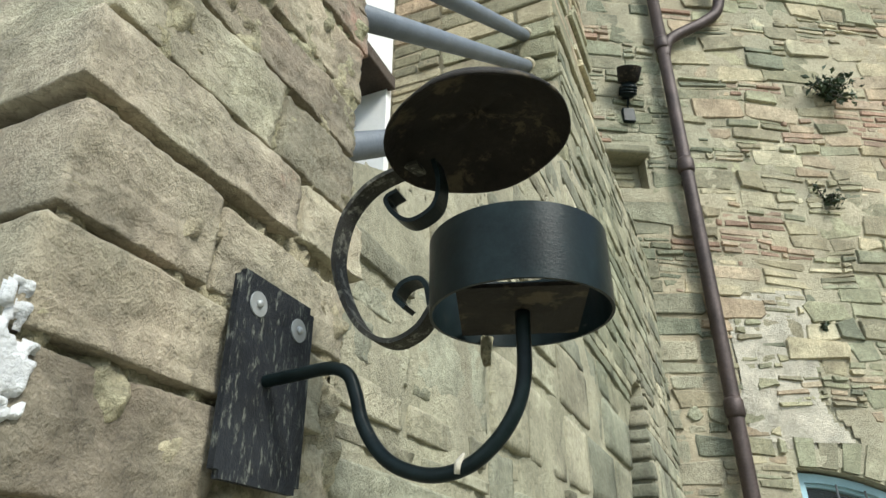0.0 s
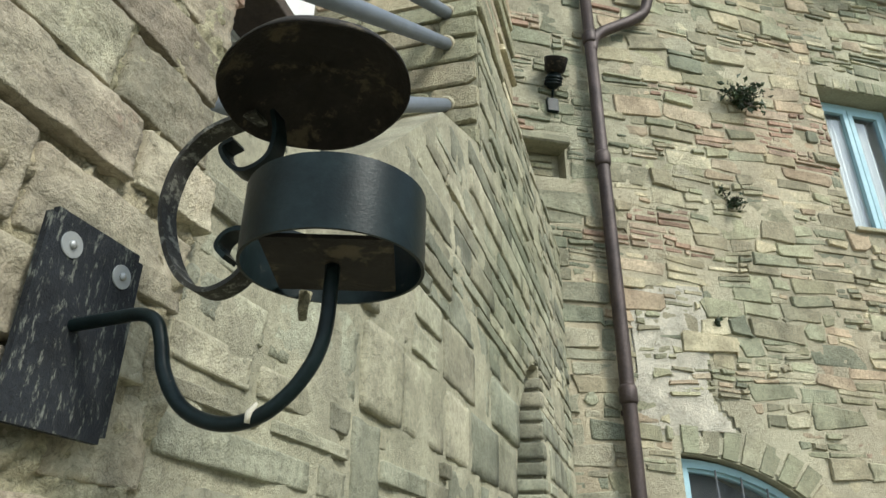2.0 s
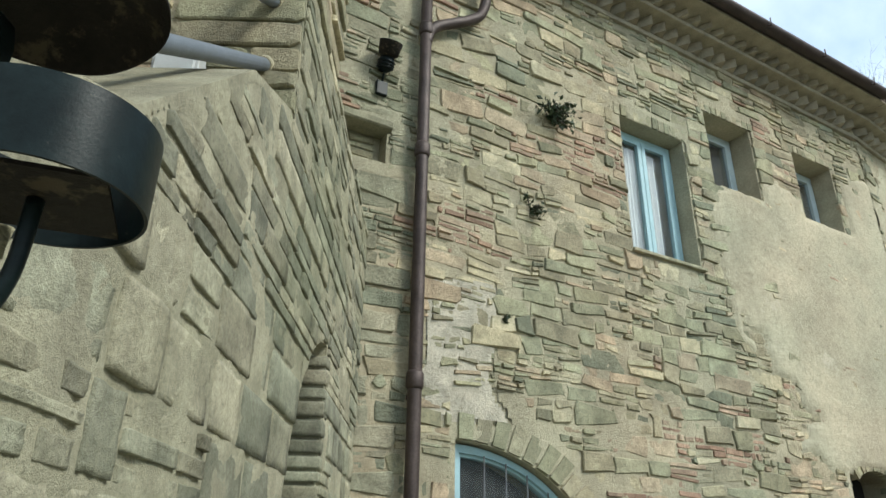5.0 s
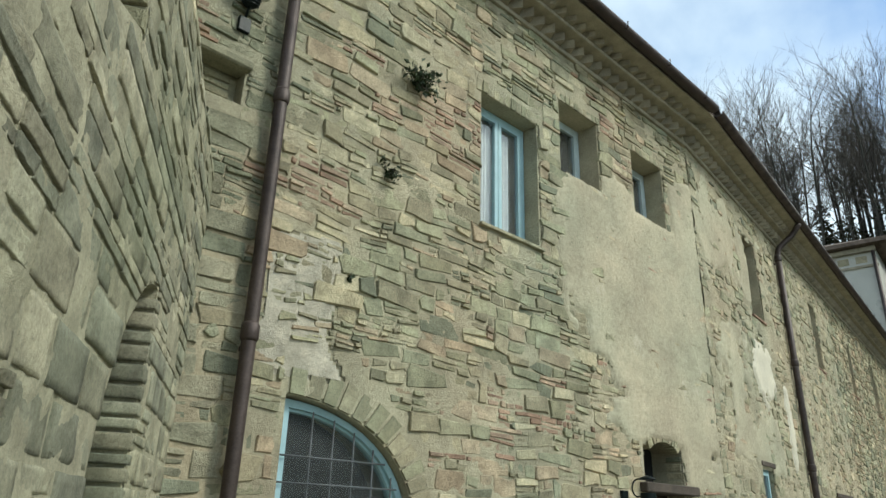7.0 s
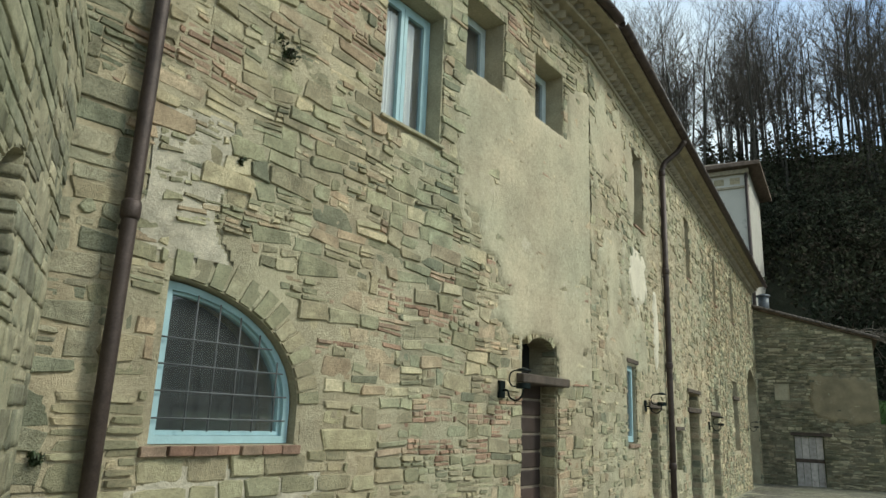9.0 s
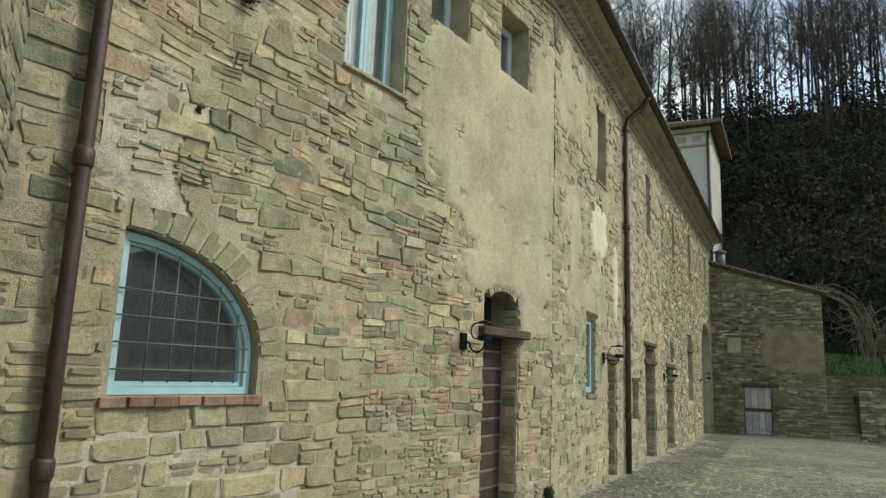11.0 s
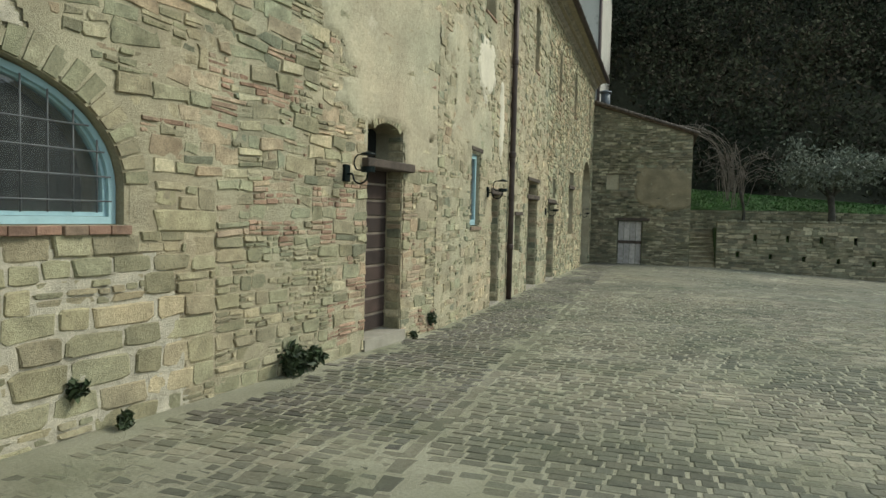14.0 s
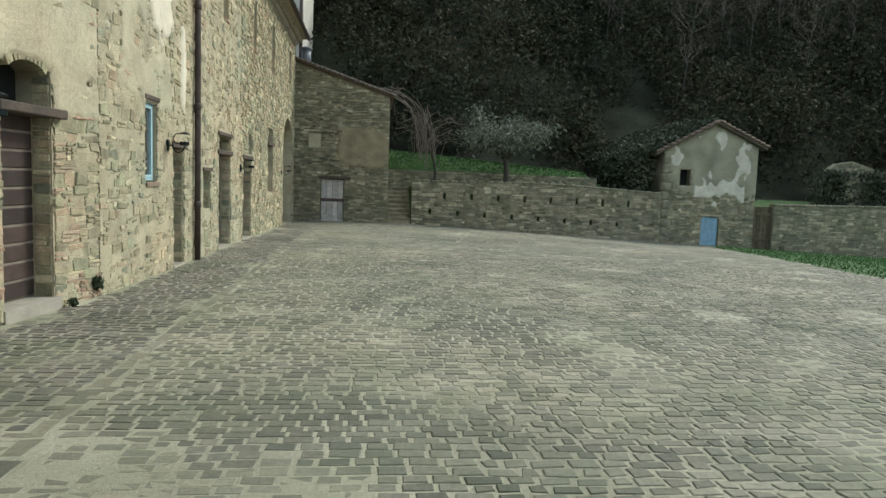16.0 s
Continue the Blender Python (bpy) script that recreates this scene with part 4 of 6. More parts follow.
for k, (s0, s1, z0, z1) in enumerate(((2.43, 3.08, 4.88, 6.28), (7.03, 7.53, 4.84, 6.28), (10.88, 11.4, 4.86, 6.24), (14.33, 15.0, 4.82, 6.32), (18.9, 19.6, 5.1, 6.35))):
    w = casement("window_%d" % (10 + k), PC, s0 + 0.01, s1 - 0.01, z0 + 0.02, z1 - 0.02, -0.26, "tall narrow upper window deep in the stone wall", 1, 0.05, WOOD_GREY)
    block("window_sill", PC, s0 - 0.05, s1 + 0.05, z0 - 0.035, z0 - 0.003, -0.3, 0.045, BRICK, w, "thin brick sill")

# rooms behind the openings, their dimness put into the wall colour
inside = thing("wall_inner", (12, 6.5, 0), "rooms behind the stone front, walls coloured dark for their shade", "wall", kind="structure")
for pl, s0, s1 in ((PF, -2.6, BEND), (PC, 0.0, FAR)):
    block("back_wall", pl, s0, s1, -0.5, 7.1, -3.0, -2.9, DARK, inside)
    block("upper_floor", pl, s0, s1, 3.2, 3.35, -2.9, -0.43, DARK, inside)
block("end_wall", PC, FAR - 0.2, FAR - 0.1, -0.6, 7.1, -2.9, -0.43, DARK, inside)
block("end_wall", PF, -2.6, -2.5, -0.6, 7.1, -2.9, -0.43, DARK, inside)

# ---- the slanting wall beside the lantern ----
PL = Plane(-0.007, 0.457, 0.598, 0.801)
L_ARCH = quarter(2.09, 2.74, -0.12, 1.70, 2.50, 12, False)
L_OUT = [(-0.10, -0.2), (3.985, -0.2), (3.985, 3.68), (2.342, 3.68), (2.342, 7.0), (1.614, 7.0), (1.614, 2.98), (1.18, 2.80), (0.80, 2.44), (0.64, 2.29), (0.21, 2.10), (0.21, 4.6), (-0.10, 4.6)]
wall_l = wall("wall_slanting", PL, L_OUT, [L_ARCH], 0.45, MORTAR_GREEN, "greenish sandstone wall with a broken sloping top")
wall_l.location = (-0.03 * PL.nx, -0.03 * PL.ny, 0)
rng = random.Random(5)
PL2 = Plane(-0.007 - 0.03 * PL.nx, 0.457 - 0.03 * PL.ny, 0.598, 0.801)


def boss(name, pl, s0, s1, z0, z1, d0, d1, mat, parent, seed, cuts=9, round_=0.35, amp=0.010):
    """A weathered block of stone: a box with worn edges and an uneven face."""
    bm = bmesh.new()
    bmesh.ops.create_cube(bm, size=2.0)
    bmesh.ops.subdivide_edges(bm, edges=bm.edges[:], cuts=cuts, use_grid_fill=True)
    half = Vector(((s1 - s0) / 2, (z1 - z0) / 2, (d1 - d0) / 2))
    r = min(half) * round_
    for v in bm.verts:
        p = Vector((v.co.x * half.x, v.co.y * half.y, v.co.z * half.z))
        core = Vector([max(-h + r, min(h - r, c)) for c, h in zip(p, half)])
        off = p - core
        if off.length > 1e-6:
            p = core + off.normalized() * min(r, off.length) if off.length > r else p
        q = p * 9 + Vector((seed * 3.7, seed, 0))
        out = noise.noise(q * 0.9) * amp + noise.noise(q * 2.7) * amp * 0.55 + noise.noise(q * 7) * amp * 0.4 + noise.noise(q * 17) * amp * 0.25
        d = p.normalized()
        p = p + d * out
        v.co = Vector(pl.at((s0 + s1) / 2 + p.x, (z0 + z1) / 2 + p.y, (d0 + d1) / 2 + p.z))
    for f in bm.faces:
        f.smooth = True
    return part(name, bm, mat, parent)


# the near pier: long worn courses that turn its corner
z = 1.02
row = 0
while z < 3.1:
    h = (0.086, 0.078, 0.092, 0.074)[row % 4]
    gap = (0.008, 0.013, 0.006)[row % 3]
    cut = (0.06, 0.20, 0.02, 0.13)[row % 4] + rng.uniform(-0.02, 0.02)
    lean = rng.uniform(-0.004, 0.006)
    boss("quoin", PL, -0.122 + rng.uniform(-0.012, 0.006), min(cut, 0.22), z, z + h - gap, -0.46, -0.006 + lean, STONE_NEAR, wall_l, row + 1.3, 30, 0.09, 0.007)
    if cut < 0.17:
        boss("stone", PL, cut + 0.010, 0.225 + rng.uniform(-0.012, 0.012), z + rng.uniform(0, 0.006), z + h - gap, -0.4, lean - 0.006 - rng.uniform(0.0, 0.010), STONE_NEAR, wall_l, row + 20.7, 24, 0.09, 0.007)
    z += h
    row += 1

# the lower wall: larger greenish stones, and thin courses higher up
body = [(0.2, -0.2), (3.985, -0.2), (3.985, 3.66), (2.342, 3.66), (2.342, 3.6), (1.62, 3.6), (1.62, 2.95), (1.18, 2.77), (0.80, 2.41), (0.64, 2.26), (0.22, 2.10)]
big_rows = layout(rng, body, [L_ARCH], 0.6, 2.2, (0.14, 0.26), (0.16, 0.42), 0.15)
thin_rows = layout(rng, body, [L_ARCH], 2.2, 3.66, (0.045, 0.11), (0.16, 0.5), 0.1)
for k, (s0, s1, z0, z1) in enumerate(big_rows + thin_rows):
    j = 0.012 if z0 < 2.2 else 0.007
    near = s0 < 1.4
    boss("stone", PL2, s0 + j, s1 - j, z0 + j * 0.8, z1 - j * 0.8, -0.12, 0.009 + rng.uniform(-0.005, 0.008), STONE_GREEN, wall_l, k * 1.7 + 3, 9 if near else 4, 0.07, 0.006)
pier = layout(rng, rect(1.60, 2.35, 2.95, 7.0), [], 3.6, 6.9, (0.05, 0.11), (0.2, 0.5), 0.1)
masonry("rubble_stones", PL2, pier, STONE, wall_l, rng, 0.014, (0.006, 0.03), 0.06, "thin courses of sandstone")
mortar_skin(PL2, [L_ARCH], 0.22, 3.97, 0.5, 3.64, wall_l, 0.018, 0.006, 0.008, MORTAR_GREEN, 6.0, lambda s, z: bool([1 for a, b in spans(body, z) if a < s < b]))
mortar_skin(Plane(*PL.at(0, 0, -0.034)[:2], PL.ux, PL.uy), [], -0.118, 0.222, 1.1, 3.0, wall_l, 0.006, 0.019, 0.016, MORTAR_NEAR, 22.0)
# the far jamb of the arch, in thin stones
PJ = Plane(*PL2.at(2.735, 0, -0.45)[:2], PL.nx, PL.ny)
jamb = []
for a, b in courses(rng, 0.0, 2.46, 0.045, 0.085):
    jamb.append((0.02, 0.46, a, b))
for k, (s0, s1, z0, z1) in enumerate(jamb):
    boss("jamb_stone", PJ, s0, s1, z0 + 0.005, z1 - 0.005, -0.1, 0.012 + rng.uniform(-0.006, 0.01), STONE_GREEN, wall_l, k + 90.5, 3, 0.3, 0.006)

# the passage side of the upper pier, and the white wall behind it
PR = Plane(*PL.at(1.612, 0, -2.0)[:2], PL.nx, PL.ny)
wall_r = wall("wall_passage", PR, rect(0.0, 1.53, 0.0, 7.0), [], 0.4, MORTAR, "inner stone wall of a raised passage")
r_stones = layout(rng, rect(1.28, 1.5, 2.4, 7.0), [], 2.4, 7.0, (0.04, 0.09), (0.1, 0.3), 0.1)
masonry("rubble_stones", PR, r_stones, STONE, wall_r, rng, 0.012, (0.004, 0.02), 0.05, "thin sandstone courses")
q_stones = layout(rng, rect(1.5, 1.98, 2.6, 7.0), [], 2.6, 7.0, (0.075, 0.115), (0.25, 0.5), 0.0)
pieces("quoin", PR, q_stones, STONE_OB, wall_r, rng, 0.008, (0.01, 0.022), 0.03)
PB = Plane(*PL.at(-1.2, 0, -0.72)[:2], PL.ux, PL.uy)
B_HOLE = rect(0.4, 2.76, 0.5, 3.55)
wall_b = wall("wall_white", PB, rect(0.0, 2.8, 0.0, 6.5), [B_HOLE], 0.25, WHITE, "white plastered wall over a dark opening")
block("lintel", PB, 0.3, 2.78, 3.50, 3.56, -0.2, 0.03, WOOD_GREY, wall_b, "dark timber lintel")
# Black sheet that paints the shade seen through the opening.
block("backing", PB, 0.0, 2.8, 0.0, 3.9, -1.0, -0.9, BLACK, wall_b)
# Added white box in place of a bright sky-lit window; no cabinet is known.
white_patch = thing("wall_box", PR.at(1.58, 2.9, 0.03), "plain white box standing in for a sky-lit window by the passage", "cabinet")
block("body", PR, 1.50, 1.66, 2.78, 3.165, 0.0, 0.07, WHITE, white_patch)
block("door", PR, 1.512, 1.648, 2.80, 3.15, 0.07, 0.082, WHITE, white_patch)

# grey rails across the gap
for zr in (3.61, 3.455, 3.17):
    dr, drop = -0.142, 0.74
    rail = thing("tube_rail", PL.at(1.0, zr - 0.45, dr), "grey painted steel tube sloping between two stone piers", "railing", "rails across the gap")
    bm = bmesh.new()
    tube_into(bm, [PL.at(s, zr - drop * (1.614 - s), dr) for s in (0.1, 0.8, 1.66)], 0.024, 14)
    part("tube", bm, GALV, rail)
    bm = bmesh.new()
    tube_into(bm, [PL.at(1.588, zr - 0.02, dr), PL.at(1.604, zr - 0.007, dr)], [0.027, 0.034], 12)
    part("grout_ring", bm, MORTAR, rail, "crumbled mortar round the tube's end")

# a streak of whitewash on the pier's corner face
PN = Plane(*PL.at(0, 0, -0.003)[:2], PL.ux, PL.uy)
plaster("whitewash_streak", PN, lambda s, z: 1 - math.hypot((s + 0.128) / 0.015, (z - 1.742) / 0.036) + 0.7 * noise.noise((s * 60, z * 40, 2)) + 0.5 * noise.noise((s * 160, z * 130, 2)), -0.155, -0.08, 1.66, 1.83, WHITE_FLAKE, wall_l, "streak of white paint", 0.0025, 0.0025, 0.0008, 0.0)

# ---- the iron wall lantern ----
SX, SY = 0.786, -0.619
ROOT = Vector((0.047, 0.513, 0))


def iron(h, z, across=0.0):
    """A place in the lantern's own upright plane: h out from the wall, z up, across to its side."""
    return (ROOT.x + h * SX - across * SY, ROOT.y + h * SY + across * SX, z)


lantern = thing("wall_lantern", iron(0.0, 1.79), "black wrought-iron wall lantern with open ring, tray and lid", "lantern")
bm = bmesh.new()
box_into(bm, PL, 0.032, 0.136, 1.707, 1.869, 0.003, 0.009, 0.0)
corner = [e for e in bm.edges if abs((e.verts[0].co - e.verts[1].co).dot(Vector((PL.nx, PL.ny, 0)))) > 0.004]
bmesh.ops.bevel(bm, geom=corner, offset=0.006, segments=2, affect="EDGES")
plate = part("wall_plate", bm, IRON_SCUFF, lantern, "scuffed black iron plate")
for s, z in ((0.057, 1.845), (0.114, 1.842)):
    bm = bmesh.new()
    tube_into(bm, [PL.at(s, z, d) for d in (0.008, 0.0102)], 0.0105, 20)
    washer = part("washer", bm, STEEL, plate, "round zinc washer")
    bm = bmesh.new()
    tube_into(bm, [PL.at(s, z, d) for d in (0.010, 0.0122, 0.0128)], [0.0036, 0.0032, 0.001], 12)
    part("bolt", bm, STEEL, plate, "domed steel bolt head")
arm_line = smooth_line([iron(-0.012, 1.786), iron(0.03, 1.788), iron(0.060, 1.789), iron(0.076, 1.782), iron(0.084, 1.766), iron(0.091, 1.744), iron(0.106, 1.722), iron(0.126, 1.709), iron(0.152, 1.704), iron(0.178, 1.711), iron(0.201, 1.732), iron(0.213, 1.760), iron(0.215, 1.808)], 7)
bm = bmesh.new()
tube_into(bm, arm_line, 0.0052, 14)
part("arm", bm, IRON, lantern, "bent round iron rod")
bm = bmesh.new()
tube_into(bm, [iron(0.166, 1.703, -0.004), iron(0.167, 1.709, -0.005), iron(0.170, 1.716, -0.002)], [0.002, 0.0026, 0.001], 8)
part("wax_drip", bm, PLASTER_PALE, lantern, "small white wax drip")
CX, CY = 0.216, 0.383
CZ, RR, HH = 1.806, 0.064, 0.055


def ring_band(cx, cy, z0, z1, r, t, tilt=0.0, sides=56):
    bm = bmesh.new()
    loops = []
    for rad, z in ((r, z0), (r, z1), (r - t, z1), (r - t, z0)):
        loops.append([bm.verts.new((cx + rad * math.cos(a), cy + rad * math.sin(a), z + tilt * rad * (math.cos(a) * SX + math.sin(a) * SY))) for a in (2 * math.pi * k / sides for k in range(sides))])
    for a, b in zip(loops, loops[1:] + loops[:1]):
        for k in range(sides):
            f = bm.faces.new((a[k], a[(k + 1) % sides], b[(k + 1) % sides], b[k]))
            f.smooth = True
    for loop in loops:
        for k in range(sides):
            bm.edges.get((loop[k], loop[(k + 1) % sides])).smooth = False
    return bm


ring = part("ring", ring_band(CX, CY, CZ, CZ + HH, RR, 0.0022, 0.0), IRON, lantern, "broad black iron hoop")
ring.data.polygons.foreach_set("use_smooth", [True] * len(ring.data.polygons))
bm = bmesh.new()
ang = radians(27)
corners = [(CX + (RR - 0.003) * math.cos(ang + math.pi / 2 * k), CY + (RR - 0.003) * math.sin(ang + math.pi / 2 * k)) for k in range(4)]
lowv = [bm.verts.new((x, y, CZ + 0.003)) for x, y in corners]
topv = [bm.verts.new((x, y, CZ + 0.006)) for x, y in corners]
bm.faces.new(lowv)
bm.faces.new(topv)
for k in range(4):
    bm.faces.new((lowv[k], lowv[(k + 1) % 4], topv[(k + 1) % 4], topv[k]))
part("tray", bm, IRON_RUST, lantern, "square sooty iron tray inside the hoop")
bm = bmesh.new()
tube_into(bm, [(CX - 0.008, CY + 0.055, CZ + 0.004), (CX - 0.009, CY + 0.057, CZ - 0.010), (CX - 0.008, CY + 0.057, CZ - 0.018)], [0.005, 0.004, 0.003], 8)
part("wax_drip", bm, MORTAR_NEAR, lantern, "yellowed wax under the tray")


def strap(points, width, thick):
    """A flat iron bar bent along points (h, z)."""
    line = smooth_line([(h, 0, z) for h, z in points], 7)
    bm = bmesh.new()
    rings = []
    for k, p in enumerate(line):
        way = line[min(k + 1, len(line) - 1)] - line[max(k - 1, 0)]
        nrm = Vector((-way.z, 0, way.x)).normalized()
        rings.append([bm.verts.new(iron(p.x + nrm.x * e, p.z + nrm.z * e, 0.02 + w)) for w, e in ((-width / 2, -thick / 2), (width / 2, -thick / 2), (width / 2, thick / 2), (-width / 2, thick / 2))])
    for a, b in zip(rings, rings[1:]):
        for q in range(4):
            bm.faces.new((a[q], a[(q + 1) % 4], b[(q + 1) % 4], b[q]))
    bm.faces.new(rings[0])
    bm.faces.new(rings[-1])
    return bm


c_line = [(0.140, 1.832), (0.126, 1.815), (0.104, 1.808), (0.081, 1.819), (0.063, 1.843), (0.050, 1.875), (0.047, 1.900), (0.054, 1.932), (0.072, 1.954), (0.095, 1.964), (0.125, 1.967)]
part("strap", strap(c_line, 0.019, 0.004), IRON_FLAKE, lantern, "curved flat iron strap with flaking paint")
part("scroll", strap([(0.138, 1.830), (0.134, 1.850), (0.126, 1.857), (0.113, 1.855), (0.107, 1.845), (0.116, 1.834)], 0.017, 0.004), IRON, lantern, "small curled iron scroll")
part("scroll", strap([(0.140, 1.966), (0.145, 1.942), (0.140, 1.920), (0.120, 1.911), (0.104, 1.921), (0.095, 1.938), (0.106, 1.944)], 0.017, 0.004), IRON, lantern, "small curled iron scroll")
lid_bm = bmesh.new()
lx, ly = 0.194, 0.402
LR = 0.92
prof = [(0.001, 0.026), (0.03, 0.024), (0.058, 0.018), (0.074, 0.010), (0.081, 0.0), (0.083, -0.002), (0.0825, 0.002), (0.074, 0.0125), (0.058, 0.0205), (0.03, 0.0265), (0.001, 0.0285)]
rows_ = [[lid_bm.verts.new((lx + LR * r * math.cos(a), ly + LR * r * math.sin(a), 1.968 + dz + 0.10 * r * (math.cos(a) * SX + math.sin(a) * SY) + 0.0012 * math.sin(5 * a))) for a in (2 * math.pi * k / 48 for k in range(48))] for r, dz in prof]
for a, b in zip(rows_, rows_[1:]):
    for k in range(48):
        lid_bm.faces.new((a[k], a[(k + 1) % 48], b[(k + 1) % 48], b[k])).smooth = True
lid_bm.faces.new(rows_[0])
lid_bm.faces.new(rows_[-1])
part("lid", lid_bm, IRON_RUST, lantern, "soot-blackened shallow iron lid")


# ---- lamps on the facade ----
flood = thing("spot_lamp", PF.at(0.01, 5.05, 0.06), "small black spot lamp on a bracket on the stone wall", "lamp")
block("mount", PF, -0.05, 0.04, 4.83, 4.95, 0.0, 0.045, IRON, flood)
bm = bmesh.new()
tube_into(bm, [PF.at(-0.005, 4.94, 0.03), PF.at(-0.005, 5.00, 0.05), PF.at(-0.005, 5.05, 0.08)], 0.009, 8)
part("bracket", bm, IRON, flood)
bm = bmesh.new()
tube_into(bm, [PF.at(-0.005, 5.03, 0.055), PF.at(-0.005, 5.05, 0.065), PF.at(-0.005, 5.10, 0.09), PF.at(-0.005, 5.14, 0.11)], [0.03, 0.058, 0.062, 0.05], 18)
part("housing", bm, IRON, flood)
bm = bmesh.new()
for k in range(3):
    tube_into(bm, [PF.at(-0.005, 5.055 + 0.02 * k, 0.068 + 0.01 * k), PF.at(-0.005, 5.062 + 0.02 * k, 0.0715 + 0.01 * k)], 0.068, 18)
part("cooling_fins", bm, IRON, flood)
bm = bmesh.new()
tube_into(bm, [PF.at(-0.005, 5.13, 0.105), PF.at(-0.005, 5.15, 0.115), PF.at(-0.005, 5.235, 0.16)], [0.05, 0.078, 0.092], 20, False)
part("hood", bm, IRON_RUST, flood)


def small_lantern(pl, s, z):
    ob = thing("wall_lantern", pl.at(s, z, 0.03), "black wrought-iron bracket lantern beside a door", "lantern", "lanterns along the facade")
    block("wall_plate", pl, s - 0.05, s + 0.05, z - 0.10, z + 0.08, 0.0, 0.045, IRON, ob)
    bm = bmesh.new()
    tube_into(bm, smooth_line([pl.at(s, z - 0.02, 0.04), pl.at(s, z - 0.02, 0.10), pl.at(s, z - 0.09, 0.13), pl.at(s, z - 0.12, 0.20), pl.at(s, z - 0.08, 0.27), pl.at(s, z + 0.0, 0.29)], 6), 0.01, 8)
    part("arm", bm, IRON, ob)
    c = pl.at(s, 0, 0.29)
    part("ring", ring_band(c[0], c[1], z + 0.0, z + 0.055, 0.075, 0.004, 0, 24), IRON, ob)
    bm = bmesh.new()
    tube_into(bm, [pl.at(s, z + 0.175, 0.29), pl.at(s, z + 0.195, 0.29), pl.at(s, z + 0.215, 0.29)], [0.085, 0.07, 0.01], 20)
    part("lid", bm, IRON, ob)
    bm = bmesh.new()
    tube_into(bm, smooth_line([pl.at(s, z + 0.02, 0.215), pl.at(s, z + 0.03, 0.15), pl.at(s, z + 0.10, 0.12), pl.at(s, z + 0.17, 0.15), pl.at(s, z + 0.19, 0.23)], 6), 0.008, 8)
    part("strap", bm, IRON, ob)
    return ob


small_lantern(PF, 4.60, 1.88)
small_lantern(PC, 2.80, 1.88)
small_lantern(PC, 9.05, 1.62)
small_lantern(PC, 16.9, 1.62)
part("curtain", curtain_bm, WHITE, up, "white net curtain behind the glass")

# ---- ground: one sheet with the yard, the terrace and the wooded hill ----
def land(x, y):
    if x <= 30.45:
        return ground_z(x, y)
    if -2.22 < y < -1.22 and x < 33.0:
        return -0.7
    z = 1.2 if y > -13.4 else 0.75
    bank = 2.9 + 0.075 * max(-11, min(0, y + 1))
    if x > 32.7:
        z += (bank - z) * min(1, 0.35 + (x - 32.7) / 2.0) if y > -11.2 else 0.5 * min(1, (x - 32.7) / 3)
    if x > 35.5:
        up_ = min(x, 66) - 35.5
        z += up_ * 0.74 + 0.7 * noise.noise((x * 0.12, y * 0.12, 0)) * min(1, up_ / 5)
        z += 0.6 * max(0, min(x, 110) - 66) * 0.12
    return z


gx = [-400, -120, -40, -15, -6, -3] + [-2 + 0.5 * k for k in range(64)] + [30.44, 30.46] + [30.6 + 0.4 * k for k in range(16)] + [32.69, 32.71] + [37 + 1.5 * k for k in range(24)] + [80, 110, 200, 500, 900]
gy = [-2.23, -2.21, -1.23, -1.21, -600, -250, -140] + [-100 + 5 * k for k in range(14)] + [-32 + 1.0 * k for k in range(45)] + [14, 20, 30, 45, 70, 120, 300, 600]
gx, gy = sorted(set(gx)), sorted(set(gy))
gv = [(x, y, land(x, y) - 0.003) for x in gx for y in gy]
ny = len(gy)
gf = [(i * ny + k, (i + 1) * ny + k, (i + 1) * ny + k + 1, i * ny + k + 1) for i in range(len(gx) - 1) for k in range(ny - 1)]
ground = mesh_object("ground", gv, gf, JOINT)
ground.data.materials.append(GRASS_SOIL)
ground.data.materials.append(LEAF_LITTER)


def lawn(x, y):
    """Above nought on the lawn at the yard's lower side."""
    return (-11.3 - 0.25 * (x - 13) - y) if x < 30.3 and x > 6 else -1


for p in ground.data.polygons:
    c = p.center
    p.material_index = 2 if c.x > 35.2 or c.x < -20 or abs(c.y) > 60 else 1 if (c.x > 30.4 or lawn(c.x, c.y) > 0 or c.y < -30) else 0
tagged(ground, "yard of mossy joints and earth rising to a wooded hillside", "ground", kind="structure")

# ---- setts ----
rng = random.Random(21)


def sett_rows(x0, x1, y0, y1, rowh, lens, along="y"):
    out = []
    a0, a1, b0, b1 = (x0, x1, y0, y1) if along == "y" else (y0, y1, x0, x1)
    a = a0
    while a < a1:
        h = rng.uniform(*rowh)
        b = b0 - rng.random() * 0.2
        while b < b1:
            w = rng.uniform(*lens)
            ca, cb = a + h / 2, b + w / 2
            out.append((ca, cb, h, w) if along == "y" else (cb, ca, w, h))
            b += w
        a += h
    return out


def warp(x, y):
    return x + 0.32 * noise.noise((x * 0.22, y * 0.25, 0)) + 0.06 * noise.noise((x * 0.9, y * 0.8, 3)) + 0.02 * noise.noise((x * 3, y * 3, 1)), y + 0.08 * noise.noise((x * 0.4, y * 0.5, 5))


def facade_y(x):
    return 3.657 - 0.1262 * (x - 2.381) if x < 9.17 else 2.8


def drain_y(x):
    return 1.28 + 0.012 * x - 0.9 * max(0, (4.6 - x) / 3.2) ** 2


